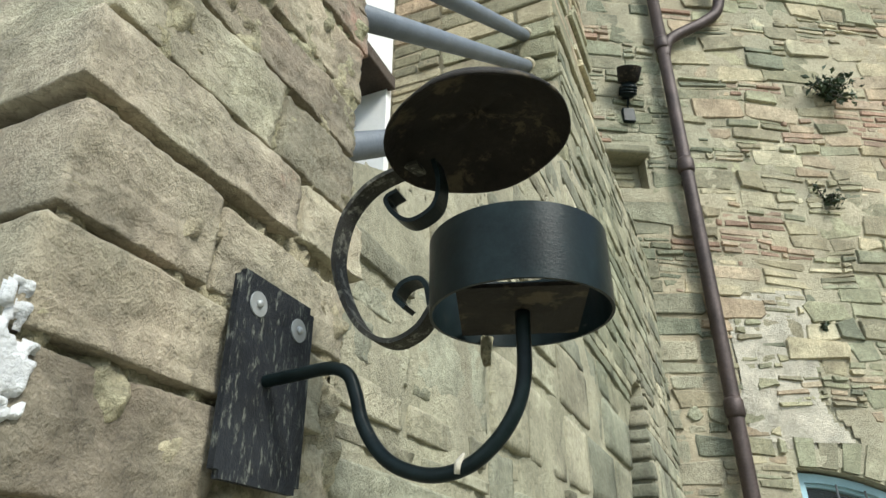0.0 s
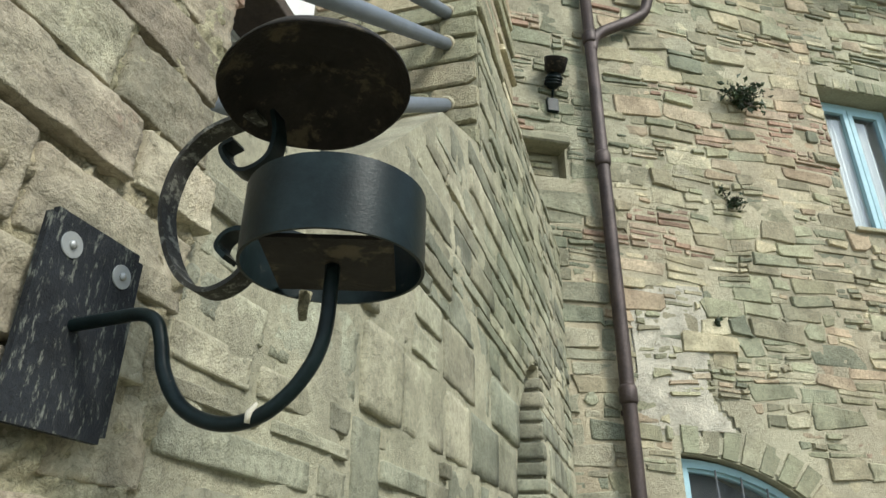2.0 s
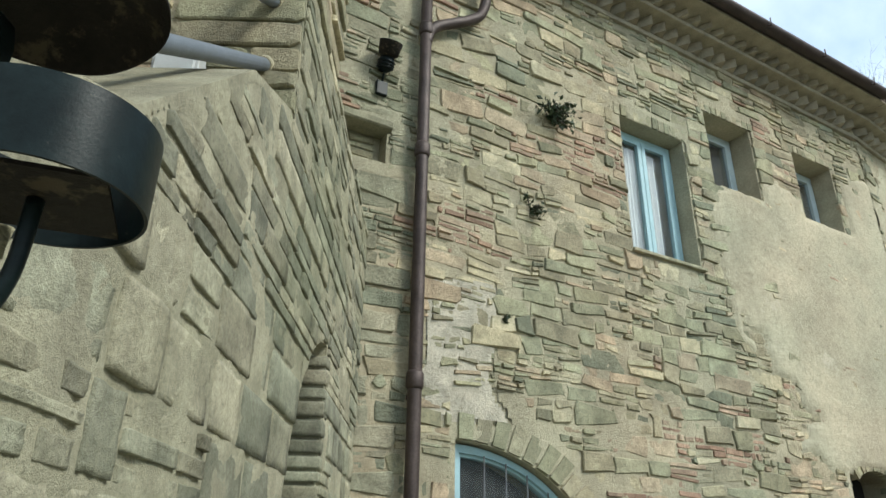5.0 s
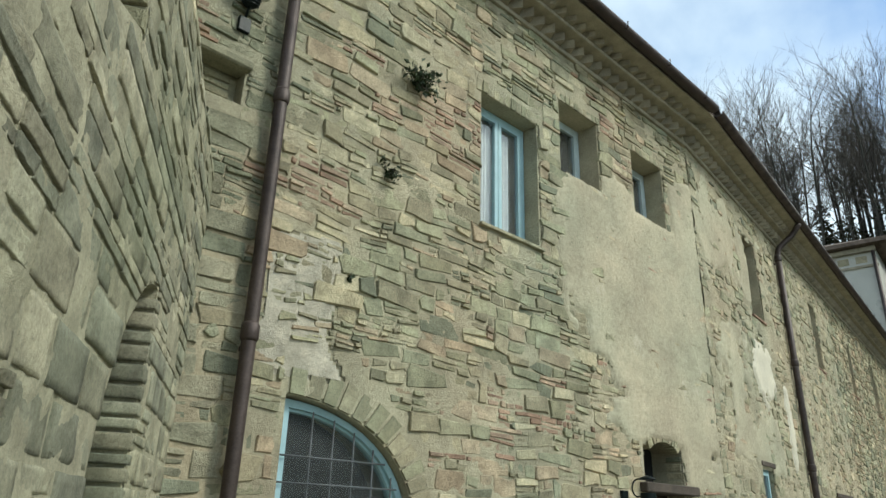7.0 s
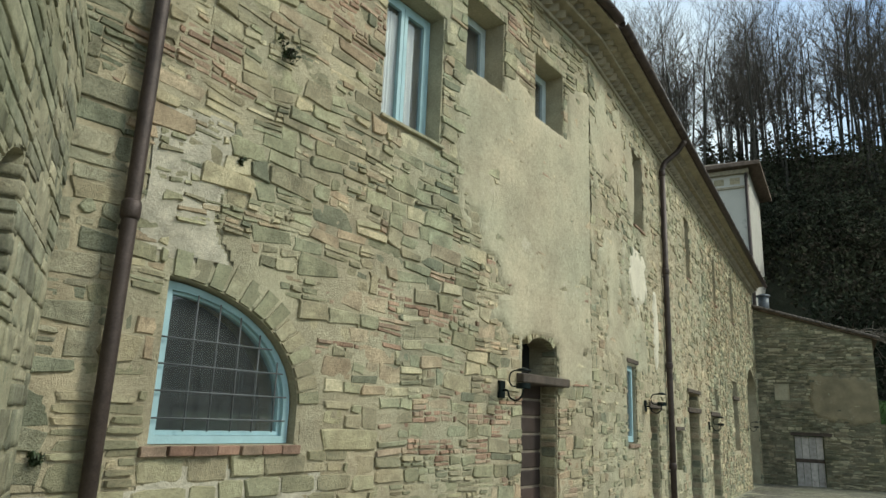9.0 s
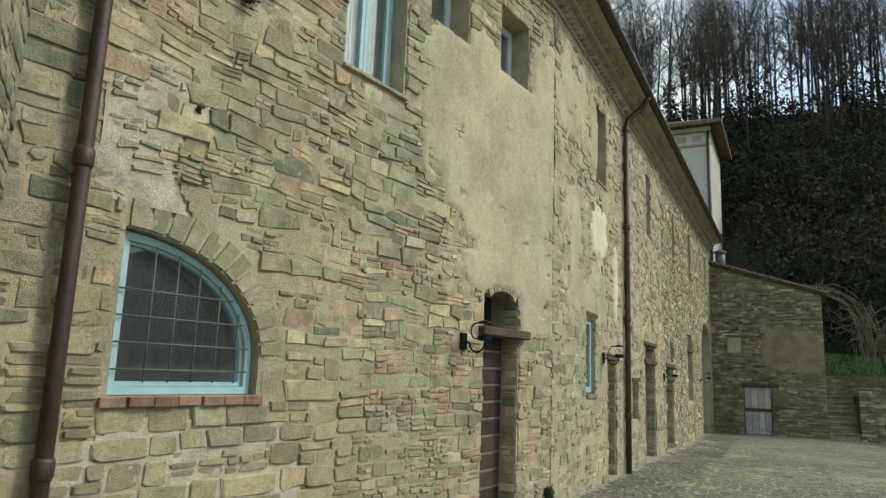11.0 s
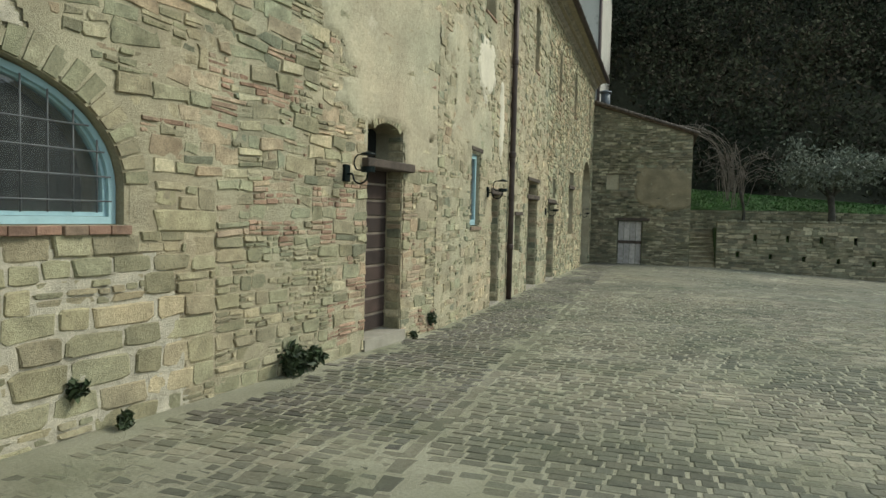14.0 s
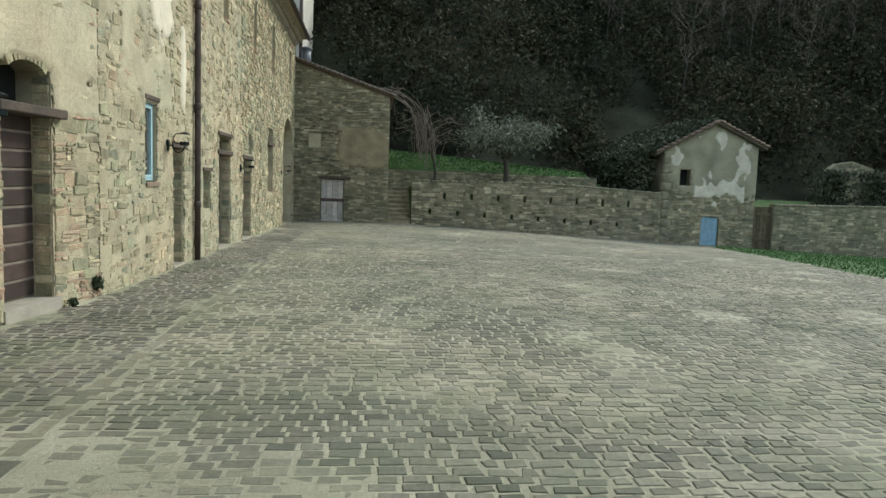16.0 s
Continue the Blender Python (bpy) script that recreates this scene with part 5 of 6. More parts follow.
yard = sett_rows(-3.0, 1.0, -5, 0.2, (0.11, 0.15), (0.14, 0.24)) + sett_rows(1.0, 16, -12.2, 3.4, (0.098, 0.135), (0.11, 0.21)) + sett_rows(16, 30.0, -16, 2.8, (0.15, 0.22), (0.2, 0.34))
keep = []
for x, y, hx, hy in yard:
    wx, wy = warp(x, y)
    if wy > facade_y(wx) - (0.32 if wx < 6.5 else 0.12) - 0.1 * noise.noise((wx, 0, 0)) or lawn(wx, wy) > 0.1 * noise.noise((wx * 2, wy * 2, 0)):
        continue
    if PL.s(wx, wy) > -0.5 and (wx - PL.x) * PL.nx + (wy - PL.y) * PL.ny < 0.4:
        continue
    if abs(wy - drain_y(wx)) < 0.085 and wx < 17:
        continue
    bare = noise.noise((wx * 0.9, wy * 0.9, 9)) + 0.48 * max(0, min(1, (5.5 - wx) / 2.5)) * max(0, min(1, (wy + 1.6) / 1.5))
    sink = min(0.0075, 0.015 * max(0, bare - 0.12)) + (0.003 if rng.random() < 0.12 else 0)
    keep.append((wx, wy, hx, hy, sink))
x = 1.6
while x < 17:
    w = rng.uniform(0.22, 0.4)
    keep.append((x + w / 2, drain_y(x + w / 2), w, 0.14, 0.004))
    x += w
yard_ob = tagged(new("pavement"), "yard paved with worn uneven stone setts and mossy joints", "paving", kind="structure")


def sett_verts(rng, hx, hy, joint):
    a, b = hx / 2 - joint, hy / 2 - joint
    j = [(rng.uniform(-1, 1) * 0.018 * min(1, hx * 6), rng.uniform(-1, 1) * 0.018 * min(1, hx * 6)) for _ in range(4)]
    base = [(-a, -b), (a, -b), (a, b), (-a, b)]
    t = [rng.uniform(-0.002, 0.003) for _ in range(4)]
    low = [(x + j[k][0], y + j[k][1], -0.03) for k, (x, y) in enumerate(base)]
    mid = [(x + j[k][0], y + j[k][1], t[k] - 0.002) for k, (x, y) in enumerate(base)]
    top = [(x * 0.90 + j[k][0], y * 0.91 + j[k][1], 0.004 + t[k]) for k, (x, y) in enumerate(base)]
    return low + mid + top


SETT_FACES = [(8, 9, 10, 11)] + [(q + k, q + (k + 1) % 4, q + 4 + (k + 1) % 4, q + 4 + k) for q in (0, 4) for k in range(4)]
near_setts = [k for k in keep if 2.6 < k[0] < 5.2 and -1.0 < k[1] < 1.1][:300]
chosen = set(near_setts)
bins = {"dark": ([], []), "worn": ([], []), "distant": ([], [])}
for q in keep:
    if q in chosen:
        continue
    x, y, hx, hy, sink = q
    edge = noise.noise((x * 0.25, y * 0.25, 2)) * 2.5
    verts, faces = bins["dark" if y > drain_y(x) and x > 4.4 else "distant" if x + edge + 0.3 * y + rng.gauss(0, 3.0) > 12.5 else "worn"]
    k = len(verts)
    g = ground_z(x, y) - sink
    verts += [(x + a, y + b, g + c) for a, b, c in sett_verts(rng, hx, hy, 0.014 if x < 7 else 0.012)]
    faces += [tuple(k + i for i in f) for f in SETT_FACES]
for name, mat in (("dark", SETT_DARK), ("worn", SETT), ("distant", SETT_PALE)):
    own(tagged(mesh_object("setts", *bins[name], mat), name + " stone setts", kind="stuff"), yard_ob)

# ---- far side of the yard: lean-to, steps, terrace wall, small house ----
PA = Plane(30.2, 3.0, 0.0, -1.0)


def sy(y):
    return 3.0 - y


A_DOOR, A_NICHE = rect(sy(1.66), sy(0.67), -0.75, 1.46), rect(sy(2.19), sy(1.67), 2.70, 3.32)
A_OUT = [(sy(3.0), -0.8), (sy(-1.21), -0.8), (sy(-1.19), 4.96), (sy(3.0), 6.31)]
wall_a = wall("wall_lean_to", PA, A_OUT, [A_DOOR, A_NICHE], 0.4, MORTAR_FAR, "rubble wall of a lean-to, shade in its stone colour, with ochre plaster patch")
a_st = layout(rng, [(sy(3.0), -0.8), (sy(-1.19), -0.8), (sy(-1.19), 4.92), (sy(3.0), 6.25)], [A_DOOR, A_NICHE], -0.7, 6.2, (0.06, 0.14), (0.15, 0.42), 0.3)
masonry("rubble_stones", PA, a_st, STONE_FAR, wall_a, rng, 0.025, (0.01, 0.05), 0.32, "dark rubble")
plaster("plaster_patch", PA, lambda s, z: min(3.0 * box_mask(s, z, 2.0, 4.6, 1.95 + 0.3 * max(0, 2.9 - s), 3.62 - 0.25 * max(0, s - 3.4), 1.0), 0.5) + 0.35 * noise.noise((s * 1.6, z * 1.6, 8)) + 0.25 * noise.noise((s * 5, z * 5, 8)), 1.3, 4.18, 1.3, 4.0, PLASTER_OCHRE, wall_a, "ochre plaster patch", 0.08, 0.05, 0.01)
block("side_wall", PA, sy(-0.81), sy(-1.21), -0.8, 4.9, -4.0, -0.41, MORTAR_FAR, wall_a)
block("niche_back", PA, sy(2.25), sy(1.6), 2.6, 3.4, -0.25, -0.06, PLASTER, wall_a, "pale patch of mortar filling a niche")
shed_roof = thing("lean_to_roof", PA.at(2, 4.8, -1), "sloping clay-tile roof of the lean-to", "roof", kind="structure")
bm = bmesh.new()
vs = [bm.verts.new(PA.at(s, z, d)) for d in (0.14, -4.2) for s, z in ((sy(3.05), 6.35), (sy(-1.36), 4.92), (sy(-1.36), 5.00), (sy(3.05), 6.43))]
for q in ((0, 1, 2, 3), (7, 6, 5, 4), (0, 4, 5, 1), (1, 5, 6, 2), (2, 6, 7, 3), (3, 7, 4, 0)):
    bm.faces.new([vs[k] for k in q])
part("roof_slab", bm, TILE, shed_roof)
for k in range(22):
    s = sy(3.0) + k * 0.2
    bm = bmesh.new()
    zz = 6.45 - 1.43 * (s + 0.05) / 4.41
    tube_into(bm, [PA.at(s, zz, 0.17), PA.at(s + 0.24, zz - 0.075, 0.17)], [0.07, 0.055], 8)
    part("edge_tile", bm, TILE, shed_roof)
flue = thing("chimney_pipe", PA.at(0.65, 6.2, -0.3), "short zinc chimney pipe on the lean-to roof", "chimney")
bm = bmesh.new()
tube_into(bm, [PA.at(0.62, 6.1, -0.3), PA.at(0.62, 6.78, -0.3)], 0.2, 14)
part("pipe", bm, GALV, flue)
bm = bmesh.new()
tube_into(bm, [PA.at(0.62, 6.78, -0.3), PA.at(0.62, 6.84, -0.3), PA.at(0.62, 6.90, -0.3)], [0.26, 0.26, 0.1], 14)
part("cap", bm, GALV, flue)
shed_door = thing("door_5", PA.at(2.2, -0.6, -0.1), "peeling white double boarded door with a dark crossbar", "door", kind="structure")
for k in range(4):
    a = sy(1.64) + k * 0.2375
    block("board", PA, a + 0.006, a + 0.23, -0.42, 0.46, -0.14, -0.10, WOOD_WHITE, shed_door)
    block("board", PA, a + 0.006, a + 0.23, 0.56, 1.38, -0.14, -0.10, WOOD_WHITE, shed_door)
block("crossbar", PA, sy(1.65), sy(0.68), 0.45, 0.58, -0.13, -0.07, WOOD_GREY, shed_door)
block("lintel", PA, sy(1.75), sy(0.38), 1.41, 1.53, -0.2, 0.06, WOOD_GREY, shed_door, "weathered timber lintel")

steps = thing("garden_steps", (30.3, -1.7, -0.5), "dark worn stone steps up to the terrace", "steps", kind="structure")
for k in range(8):
    block("step", PA, sy(-1.22), sy(-2.22), -0.7, -0.42 + 0.19 * (k + 1), -0.32 * (k + 1) - 0.15, -0.32 * k - 0.15, STONE_FAR, steps, bevel=0.015)
    block("step", PA, sy(-1.22), sy(-2.22), -0.42 + 0.19 * (k + 1) + 0.004, -0.37 + 0.19 * (k + 1), -0.32 * (k + 1) - 0.15, -0.32 * k - 0.10, STONE_FAR, steps, bevel=0.015)

T_HOLES = []
for k in range(8):
    T_HOLES.append(rect(sy(-3.6 - 1.18 * k), sy(-3.6 - 1.18 * k) + 0.11, 0.72 - 0.01 * k, 0.98 - 0.01 * k))
    T_HOLES.append(rect(sy(-2.98 - 1.2 * k), sy(-2.98 - 1.2 * k) + 0.12, 0.06 - 0.045 * k, 0.26 - 0.045 * k))


def terrace_top(y):
    return 1.44 + 0.07 * math.sin(max(0.0, min(1.0, (-y - 2.2) / 11.2)) * math.pi) - 0.18 * max(0, (-y - 8) / 5.4)


T_LINE = [(sy(-2.23 - 1.4 * k), terrace_top(-2.23 - 1.4 * k)) for k in range(9)]
T_OUT = [(sy(-2.23), -0.9), (sy(-13.43), -1.5), *T_LINE[::-1]]
wall_t = wall("wall_terrace", PA, T_OUT, T_HOLES, 0.4, MORTAR_FAR, "rubble terrace wall, shade in its stone colour, with rows of drain holes")
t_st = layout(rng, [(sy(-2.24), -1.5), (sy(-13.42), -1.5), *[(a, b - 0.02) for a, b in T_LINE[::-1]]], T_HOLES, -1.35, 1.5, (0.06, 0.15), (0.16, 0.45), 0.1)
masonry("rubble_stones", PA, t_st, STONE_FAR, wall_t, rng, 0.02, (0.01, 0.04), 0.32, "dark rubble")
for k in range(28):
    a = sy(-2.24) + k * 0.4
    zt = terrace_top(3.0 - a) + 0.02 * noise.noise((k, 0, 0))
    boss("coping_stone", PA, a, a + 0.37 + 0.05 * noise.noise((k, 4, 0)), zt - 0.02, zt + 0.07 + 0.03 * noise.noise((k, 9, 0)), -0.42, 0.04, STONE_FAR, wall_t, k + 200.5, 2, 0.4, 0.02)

H_WIN, H_DOOR = rect(sy(-14.24), sy(-14.73), 1.66, 2.46), arched(sy(-15.37), sy(-16.21), -1.6, 0.24, 0.34)
H_OUT = [(sy(-13.44), -1.6), (sy(-17.85), -1.6), (sy(-17.85), 3.52), (sy(-15.76), 4.46), (sy(-13.44), 3.22)]
house = thing("small_house", (30.2, -15.6, -1.0), "small gabled stone house with flaking whitewash and blue door", "house")
hw = wall("gable_wall", PA, H_OUT, [H_WIN, H_DOOR], 0.4, MORTAR_FAR, "rubble gable with flaking plaster")
del hw["kind"], hw["category"]
own(hw, house)
h_st = layout(rng, H_OUT, [H_WIN, H_DOOR], -1.5, 4.4, (0.07, 0.15), (0.15, 0.4), 0.2)
masonry("rubble", PA, h_st, STONE_FAR, hw, rng, 0.02, (0.005, 0.03), 0.32, "rubble")
RENDER = material("grey_green_render", (0.265, 0.25, 0.18), 0.25, 0.95, 1.5, 0.5, pick="none", spots=((0.20, 0.17, 0.10), 1.4, 0.60))
H_PALE = material("flaking_limewash", (0.50, 0.47, 0.39), 0.16, 0.93, 3, 0.4, pick="none")


def h_free(s, z, side=0.06):
    """Below nought outside the gable and in its openings."""
    if in_hole(s, z, [H_WIN, H_DOOR], 0.05) or s < sy(-13.44) + side or s > sy(-17.85) - side:
        return False
    return z < 4.38 - 0.535 * max(0, sy(-15.76) - s) - 0.45 * max(0, s - sy(-15.76))


def h_render(s, z):
    if not h_free(s, z):
        return -1
    return 0.8 * (z - 1.15) - 0.9 * max(0, sy(-14.5) - s) * max(0, 2.9 - z) + 0.55 * noise.noise((s * 1.3, z * 1.3, 1)) + 0.3 * noise.noise((s * 4, z * 4, 1))


def h_wash(s, z):
    if not h_free(s, z, 0.2):
        return -1
    band = 0.95 * math.exp(-((z - 1.55 - 0.12 * math.sin(s * 3)) / 0.28) ** 2) * (sy(-14.9) < s < sy(-17.3))
    right = 0.75 * math.exp(-((s - sy(-17.1)) / 0.5) ** 2 - ((z - 2.9) / 0.8) ** 2) + 0.6 * math.exp(-((s - sy(-16.2)) / 0.28) ** 2 - ((z - 3.8) / 0.35) ** 2)
    left = 0.5 * math.exp(-((s - sy(-14.0)) / 0.4) ** 2 - ((z - 2.95) / 0.3) ** 2)
    return band + right + left + 0.55 * noise.noise((s * 1.5 + 4, z * 1.2, 5)) + 0.4 * noise.noise((s * 4, z * 3.2, 5)) - 0.30


plaster("grey_render", PA, h_render, sy(-13.44), sy(-17.85), 0.3, 4.46, RENDER, hw, "grey-green render", 0.07, 0.035, 0.008)
plaster("whitewash", PA, h_wash, sy(-13.44), sy(-17.85), 0.8, 4.46, H_PALE, hw, "flaking whitewash", 0.05, 0.05, 0.004)
for y0, z0, y1, z1 in ((-15.76, 4.46, -13.0, 2.98), (-15.76, 4.46, -18.15, 3.385)):
    bm = bmesh.new()
    vs = [bm.verts.new((x, y, z + dz)) for x in (29.95, 42.0) for (y, z) in ((y0, z0), (y1, z1)) for dz in (0.02, 0.14)]
    for q in ((0, 1, 3, 2), (4, 6, 7, 5), (0, 4, 5, 1), (2, 3, 7, 6), (0, 2, 6, 4), (1, 5, 7, 3)):
        bm.faces.new([vs[k] for k in q])
    part("roof_slope", bm, TILE, house, "mossy tiled roof slope")
bm = bmesh.new()
box_into(bm, PA, sy(-13.44), sy(-13.8), -1.5, 3.1, -11.4, -0.41)
part("side_wall", bm, MORTAR_FAR, house)
bm = bmesh.new()
box_into(bm, PA, sy(-17.5), sy(-17.84), -1.5, 3.4, -11.4, -0.41)
part("side_wall", bm, MORTAR_FAR, house)
for k in range(4):
    a = sy(-15.39) + k * 0.2
    block("door_board", PA, a + 0.004, a + 0.196, -1.05, 0.3, -0.12, -0.08, SKYBLUE, house, "sky-blue door board")
# Black sheet painted as the shade inside the window.
block("window_recess", PA, sy(-14.15), sy(-14.82), 1.6, 2.55, -0.45, -0.41, BLACK, house, "black sheet for the shade in the open window")
block("door_lintel", PA, sy(-15.25), sy(-16.33), 0.345, 0.43, -0.15, 0.03, STONE_FAR, house)
for k in range(10):
    boss("quoin", PA, sy(-13.42), sy(-13.42) + (0.45, 0.3)[k % 2], -1.0 + 0.4 * k, -0.62 + 0.4 * k, -0.2, 0.05, STONE_FAR, house, k + 300.5, 2, 0.3, 0.02)
for y0, z0, y1, z1 in ((-15.76, 4.62, -13.0, 3.14), (-15.76, 4.62, -18.15, 3.545)):
    for k in range(10):
        t, w = (k + 0.5) / 10, (y1 - y0) / 10
        bm = bmesh.new()
        tube_into(bm, [(29.93, y0 + (y1 - y0) * t - w * 0.55, z0 + (z1 - z0) * t + 0.045), (29.93, y0 + (y1 - y0) * t + w * 0.6, z0 + (z1 - z0) * (t + 0.06) + 0.02)], [0.06, 0.075], 7)
        part("verge_tile", bm, TILE, house)

wall_g = wall("wall_garden", PA, [(sy(-18.8), -1.9), (sy(-42), -2.6), (sy(-42), 1.1), (sy(-18.8), 0.92)], [], 0.4, MORTAR_FAR, "long rubble garden wall, shade in its stone colour")
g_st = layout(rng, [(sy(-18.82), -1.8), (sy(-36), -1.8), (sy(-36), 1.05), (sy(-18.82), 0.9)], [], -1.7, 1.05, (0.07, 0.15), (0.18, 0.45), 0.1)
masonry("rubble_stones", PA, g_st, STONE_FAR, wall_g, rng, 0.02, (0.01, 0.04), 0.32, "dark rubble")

garden_gate = thing("garden_gate", (30.0, -18.35, -1.0), "weathered brown board gate beside the small house", "gate")
for k in range(5):
    a = sy(-17.9) + k * 0.18
    block("board", PA, a + 0.006, a + 0.174, -1.25, 0.86 + 0.03 * noise.noise((k, 2, 0)), -0.2, -0.16, WOOD_GATE, garden_gate)
for z in (-0.75, 0.45):
    block("rail", PA, sy(-17.88), sy(-18.8), z, z + 0.12, -0.156, -0.12, WOOD_GATE, garden_gate)
for k in range(44):
    a = sy(-18.82) + k * 0.4
    zt = 0.93 + 0.0055 * k + 0.02 * noise.noise((k, 3, 0))
    boss("coping_stone", PA, a, a + 0.38, zt - 0.02, zt + 0.07 + 0.03 * noise.noise((k, 7, 0)), -0.42, 0.04, STONE_FAR, wall_g, k + 400.5, 2, 0.4, 0.02)

# a second low wall under the grass bank
PW = Plane(32.6, -1.0, 0.0, -1.0)
wall_k = wall("wall_bank", PW, [(0.0, 0.9), (10.2, 0.9), (10.2, 1.85), (5.0, 1.98), (0.0, 1.95)], [], 0.35, MORTAR_FAR, "low dark rubble wall under the grass bank")
masonry("rubble_stones", PW, layout(rng, rect(0.02, 10.18, 1.0, 1.9), [], 1.0, 1.92, (0.07, 0.15), (0.15, 0.4), 0.2), STONE_FAR, wall_k, rng, 0.02, (0.01, 0.05), 0.12, "dark rubble")

PV = Plane(34.0, -23.9, 0.0, -1.0)
ruin = thing("ruined_gable", (34.0, -25.2, 0.8), "low ruined stone gable above the garden wall", "ruin")
rw = wall("gable_wall", PV, [(0.0, 0.3), (2.8, 0.3), (2.8, 2.72), (2.5, 2.95), (2.0, 3.1), (1.4, 3.28), (1.0, 3.2), (0.5, 3.12), (0.25, 2.95), (0.0, 2.75)], [], 0.4, MORTAR_FAR, "broken rubble gable")
del rw["kind"], rw["category"]
own(rw, ruin)
masonry("rubble", PV, layout(rng, [(0.0, 0.3), (2.8, 0.3), (2.8, 2.7), (1.4, 3.26), (0.5, 3.1), (0.0, 2.7)], [], 0.4, 3.25, (0.1, 0.2), (0.2, 0.45), 0.2), STONE_FAR, rw, rng, 0.02, (0.01, 0.05), 0.12, "rubble")

# tall white house behind the roofs
tower = thing("tall_house", (40, 6, 4), "tall white-plastered house with a tiled hip roof", "house")
PT = Plane(38.0, 8.5, 0.0, -1.0)
bm = bmesh.new()
box_into(bm, PT, 0.0, 5.2, 3.0, 15.0, -6.0, 0.0, 0.02)
part("wall", bm, material("stained_white_plaster", (0.47, 0.45, 0.40), 0.15, 0.9, 0.5, 0.3, pick="none", spots=((0.30, 0.29, 0.25), 0.5, 0.56)), tower)
block("cornice", PT, -0.05, 5.25, 13.95, 14.07, -0.05, 0.08, EAVES, tower)
block("cornice", PT, -0.05, 5.25, 14.72, 14.95, -0.05, 0.22, EAVES, tower)
for k in range(6):
    block("eaves_vent", PT, 0.3 + k * 0.8, 0.8 + k * 0.8, 14.2, 14.55, -0.05, 0.02, STONE_FAR, tower)
bm = bmesh.new()
vs = [bm.verts.new(PT.at(s, z, d)) for s, z, d in ((-0.5, 15.0, 0.6), (5.85, 15.0, 0.6), (5.85, 15.0, -6.5), (-0.5, 15.0, -6.5), (-0.5, 15.2, 0.6), (5.85, 15.2, 0.6), (5.85, 15.2, -6.5), (-0.5, 15.2, -6.5), (2.7, 16.6, -3.0))]
for q in ((0, 1, 2, 3), (0, 4, 5, 1), (1, 5, 6, 2), (2, 6, 7, 3), (3, 7, 4, 0), (4, 8, 5), (5, 8, 6), (6, 8, 7), (7, 8, 4)):
    bm.faces.new([vs[k] for k in q])
part("roof", bm, TILE, tower)
bm = bmesh.new()
tube_into(bm, [PT.at(5.12, 15.0, 0.12), PT.at(5.12, 4.0, 0.12)], 0.09, 8)
part("downpipe", bm, COPPER, tower)


# ---- planting ----
def leaf_mesh(name, spots, size, mat, rng, parent=None, stretch=1.6, kind=""):
    """Small bent leaves at the given places."""
    verts, faces = [], []
    for c in spots:
        c = Vector(c)
        a = Vector((rng.gauss(0, 1), rng.gauss(0, 1), rng.gauss(0, 1))).normalized()
        b = a.cross(Vector((rng.gauss(0, 1), rng.gauss(0, 1), rng.gauss(0, 1)))).normalized()
        s = size * rng.uniform(0.6, 1.4)
        n = a.cross(b) * s * 0.25
        k = len(verts)
        verts += [c - a * s * stretch * 0.5, c + b * s * 0.4 + n, c + a * s * stretch * 0.5, c - b * s * 0.4 + n]
        faces += [(k, k + 1, k + 2), (k, k + 2, k + 3)]
    ob = mesh_object(name, verts, faces, mat)
    if kind:
        tagged(ob, kind=kind)
    return own(ob, parent) if parent else ob


def weed(at, size, count, label, out=(0, -1, 0.2), mat=LEAF, leaf=0.05):
    at = Vector(at)
    ob = thing("wall_weed", at, label, "plant")
    o = Vector(out).normalized()
    spots, stems = [], bmesh.new()
    for k in range(max(5, count // 14)):
        d = (o + Vector((rng.gauss(0, 0.7), rng.gauss(0, 0.35), rng.gauss(0, 0.55)))).normalized()
        tip = at + d * size * rng.uniform(0.4, 1.0)
        mid = at.lerp(tip, 0.5) + Vector((0, 0, size * 0.12))
        tube_into(stems, [at, mid, tip], [0.006, 0.004, 0.002], 4)
        for _ in range(14):
            t = rng.random() ** 0.6
            spots.append(at.lerp(tip, t) + Vector((rng.gauss(0, 1), rng.gauss(0, 1), rng.gauss(0, 1))) * size * 0.12)
    part("stems", stems, TWIG, ob)
    leaf_mesh("leaves", spots, leaf, mat, rng, ob)
    return ob


weed(PF.at(1.63, 5.22, 0.02), 0.26, 260, "dark bushy weed growing out of the stone wall", leaf=0.035)
weed(PF.at(1.38, 4.25, 0.02), 0.16, 120, "small dry weed growing out of the stone wall", leaf=0.025)
weed(PF.at(1.10, 3.25, 0.01), 0.06, 60, "tiny weed growing in a wall joint", leaf=0.02)
weed(PF.at(3.62, -0.02, 0.06), 0.25, 420, "dark green weed at the foot of the wall", (0, -0.6, 0.7), leaf=0.06)
weed(PF.at(3.95, -0.02, 0.06), 0.19, 240, "dark green weed at the foot of the wall", (0.3, -0.5, 0.8), leaf=0.05)
weed(PF.at(1.42, 0.25, 0.03), 0.10, 160, "small green weed in a wall joint", leaf=0.045)
weed(PF.at(1.75, -0.03, 0.10), 0.11, 120, "small green weed at the foot of the wall", (0, -0.4, 0.8), leaf=0.05)
weed(PF.at(6.70, 0.02, 0.04), 0.15, 160, "small dark weed at the foot of the wall", (0, -0.3, 1), leaf=0.04)
weed(PF.at(0.05, 1.26, 0.02), 0.07, 60, "small dark weed in a wall joint", leaf=0.025)
weed(PF.at(6.05, -0.09, 0.10), 0.1, 60, "small dark weed by the doorstep", (0, -0.3, 1), leaf=0.04)


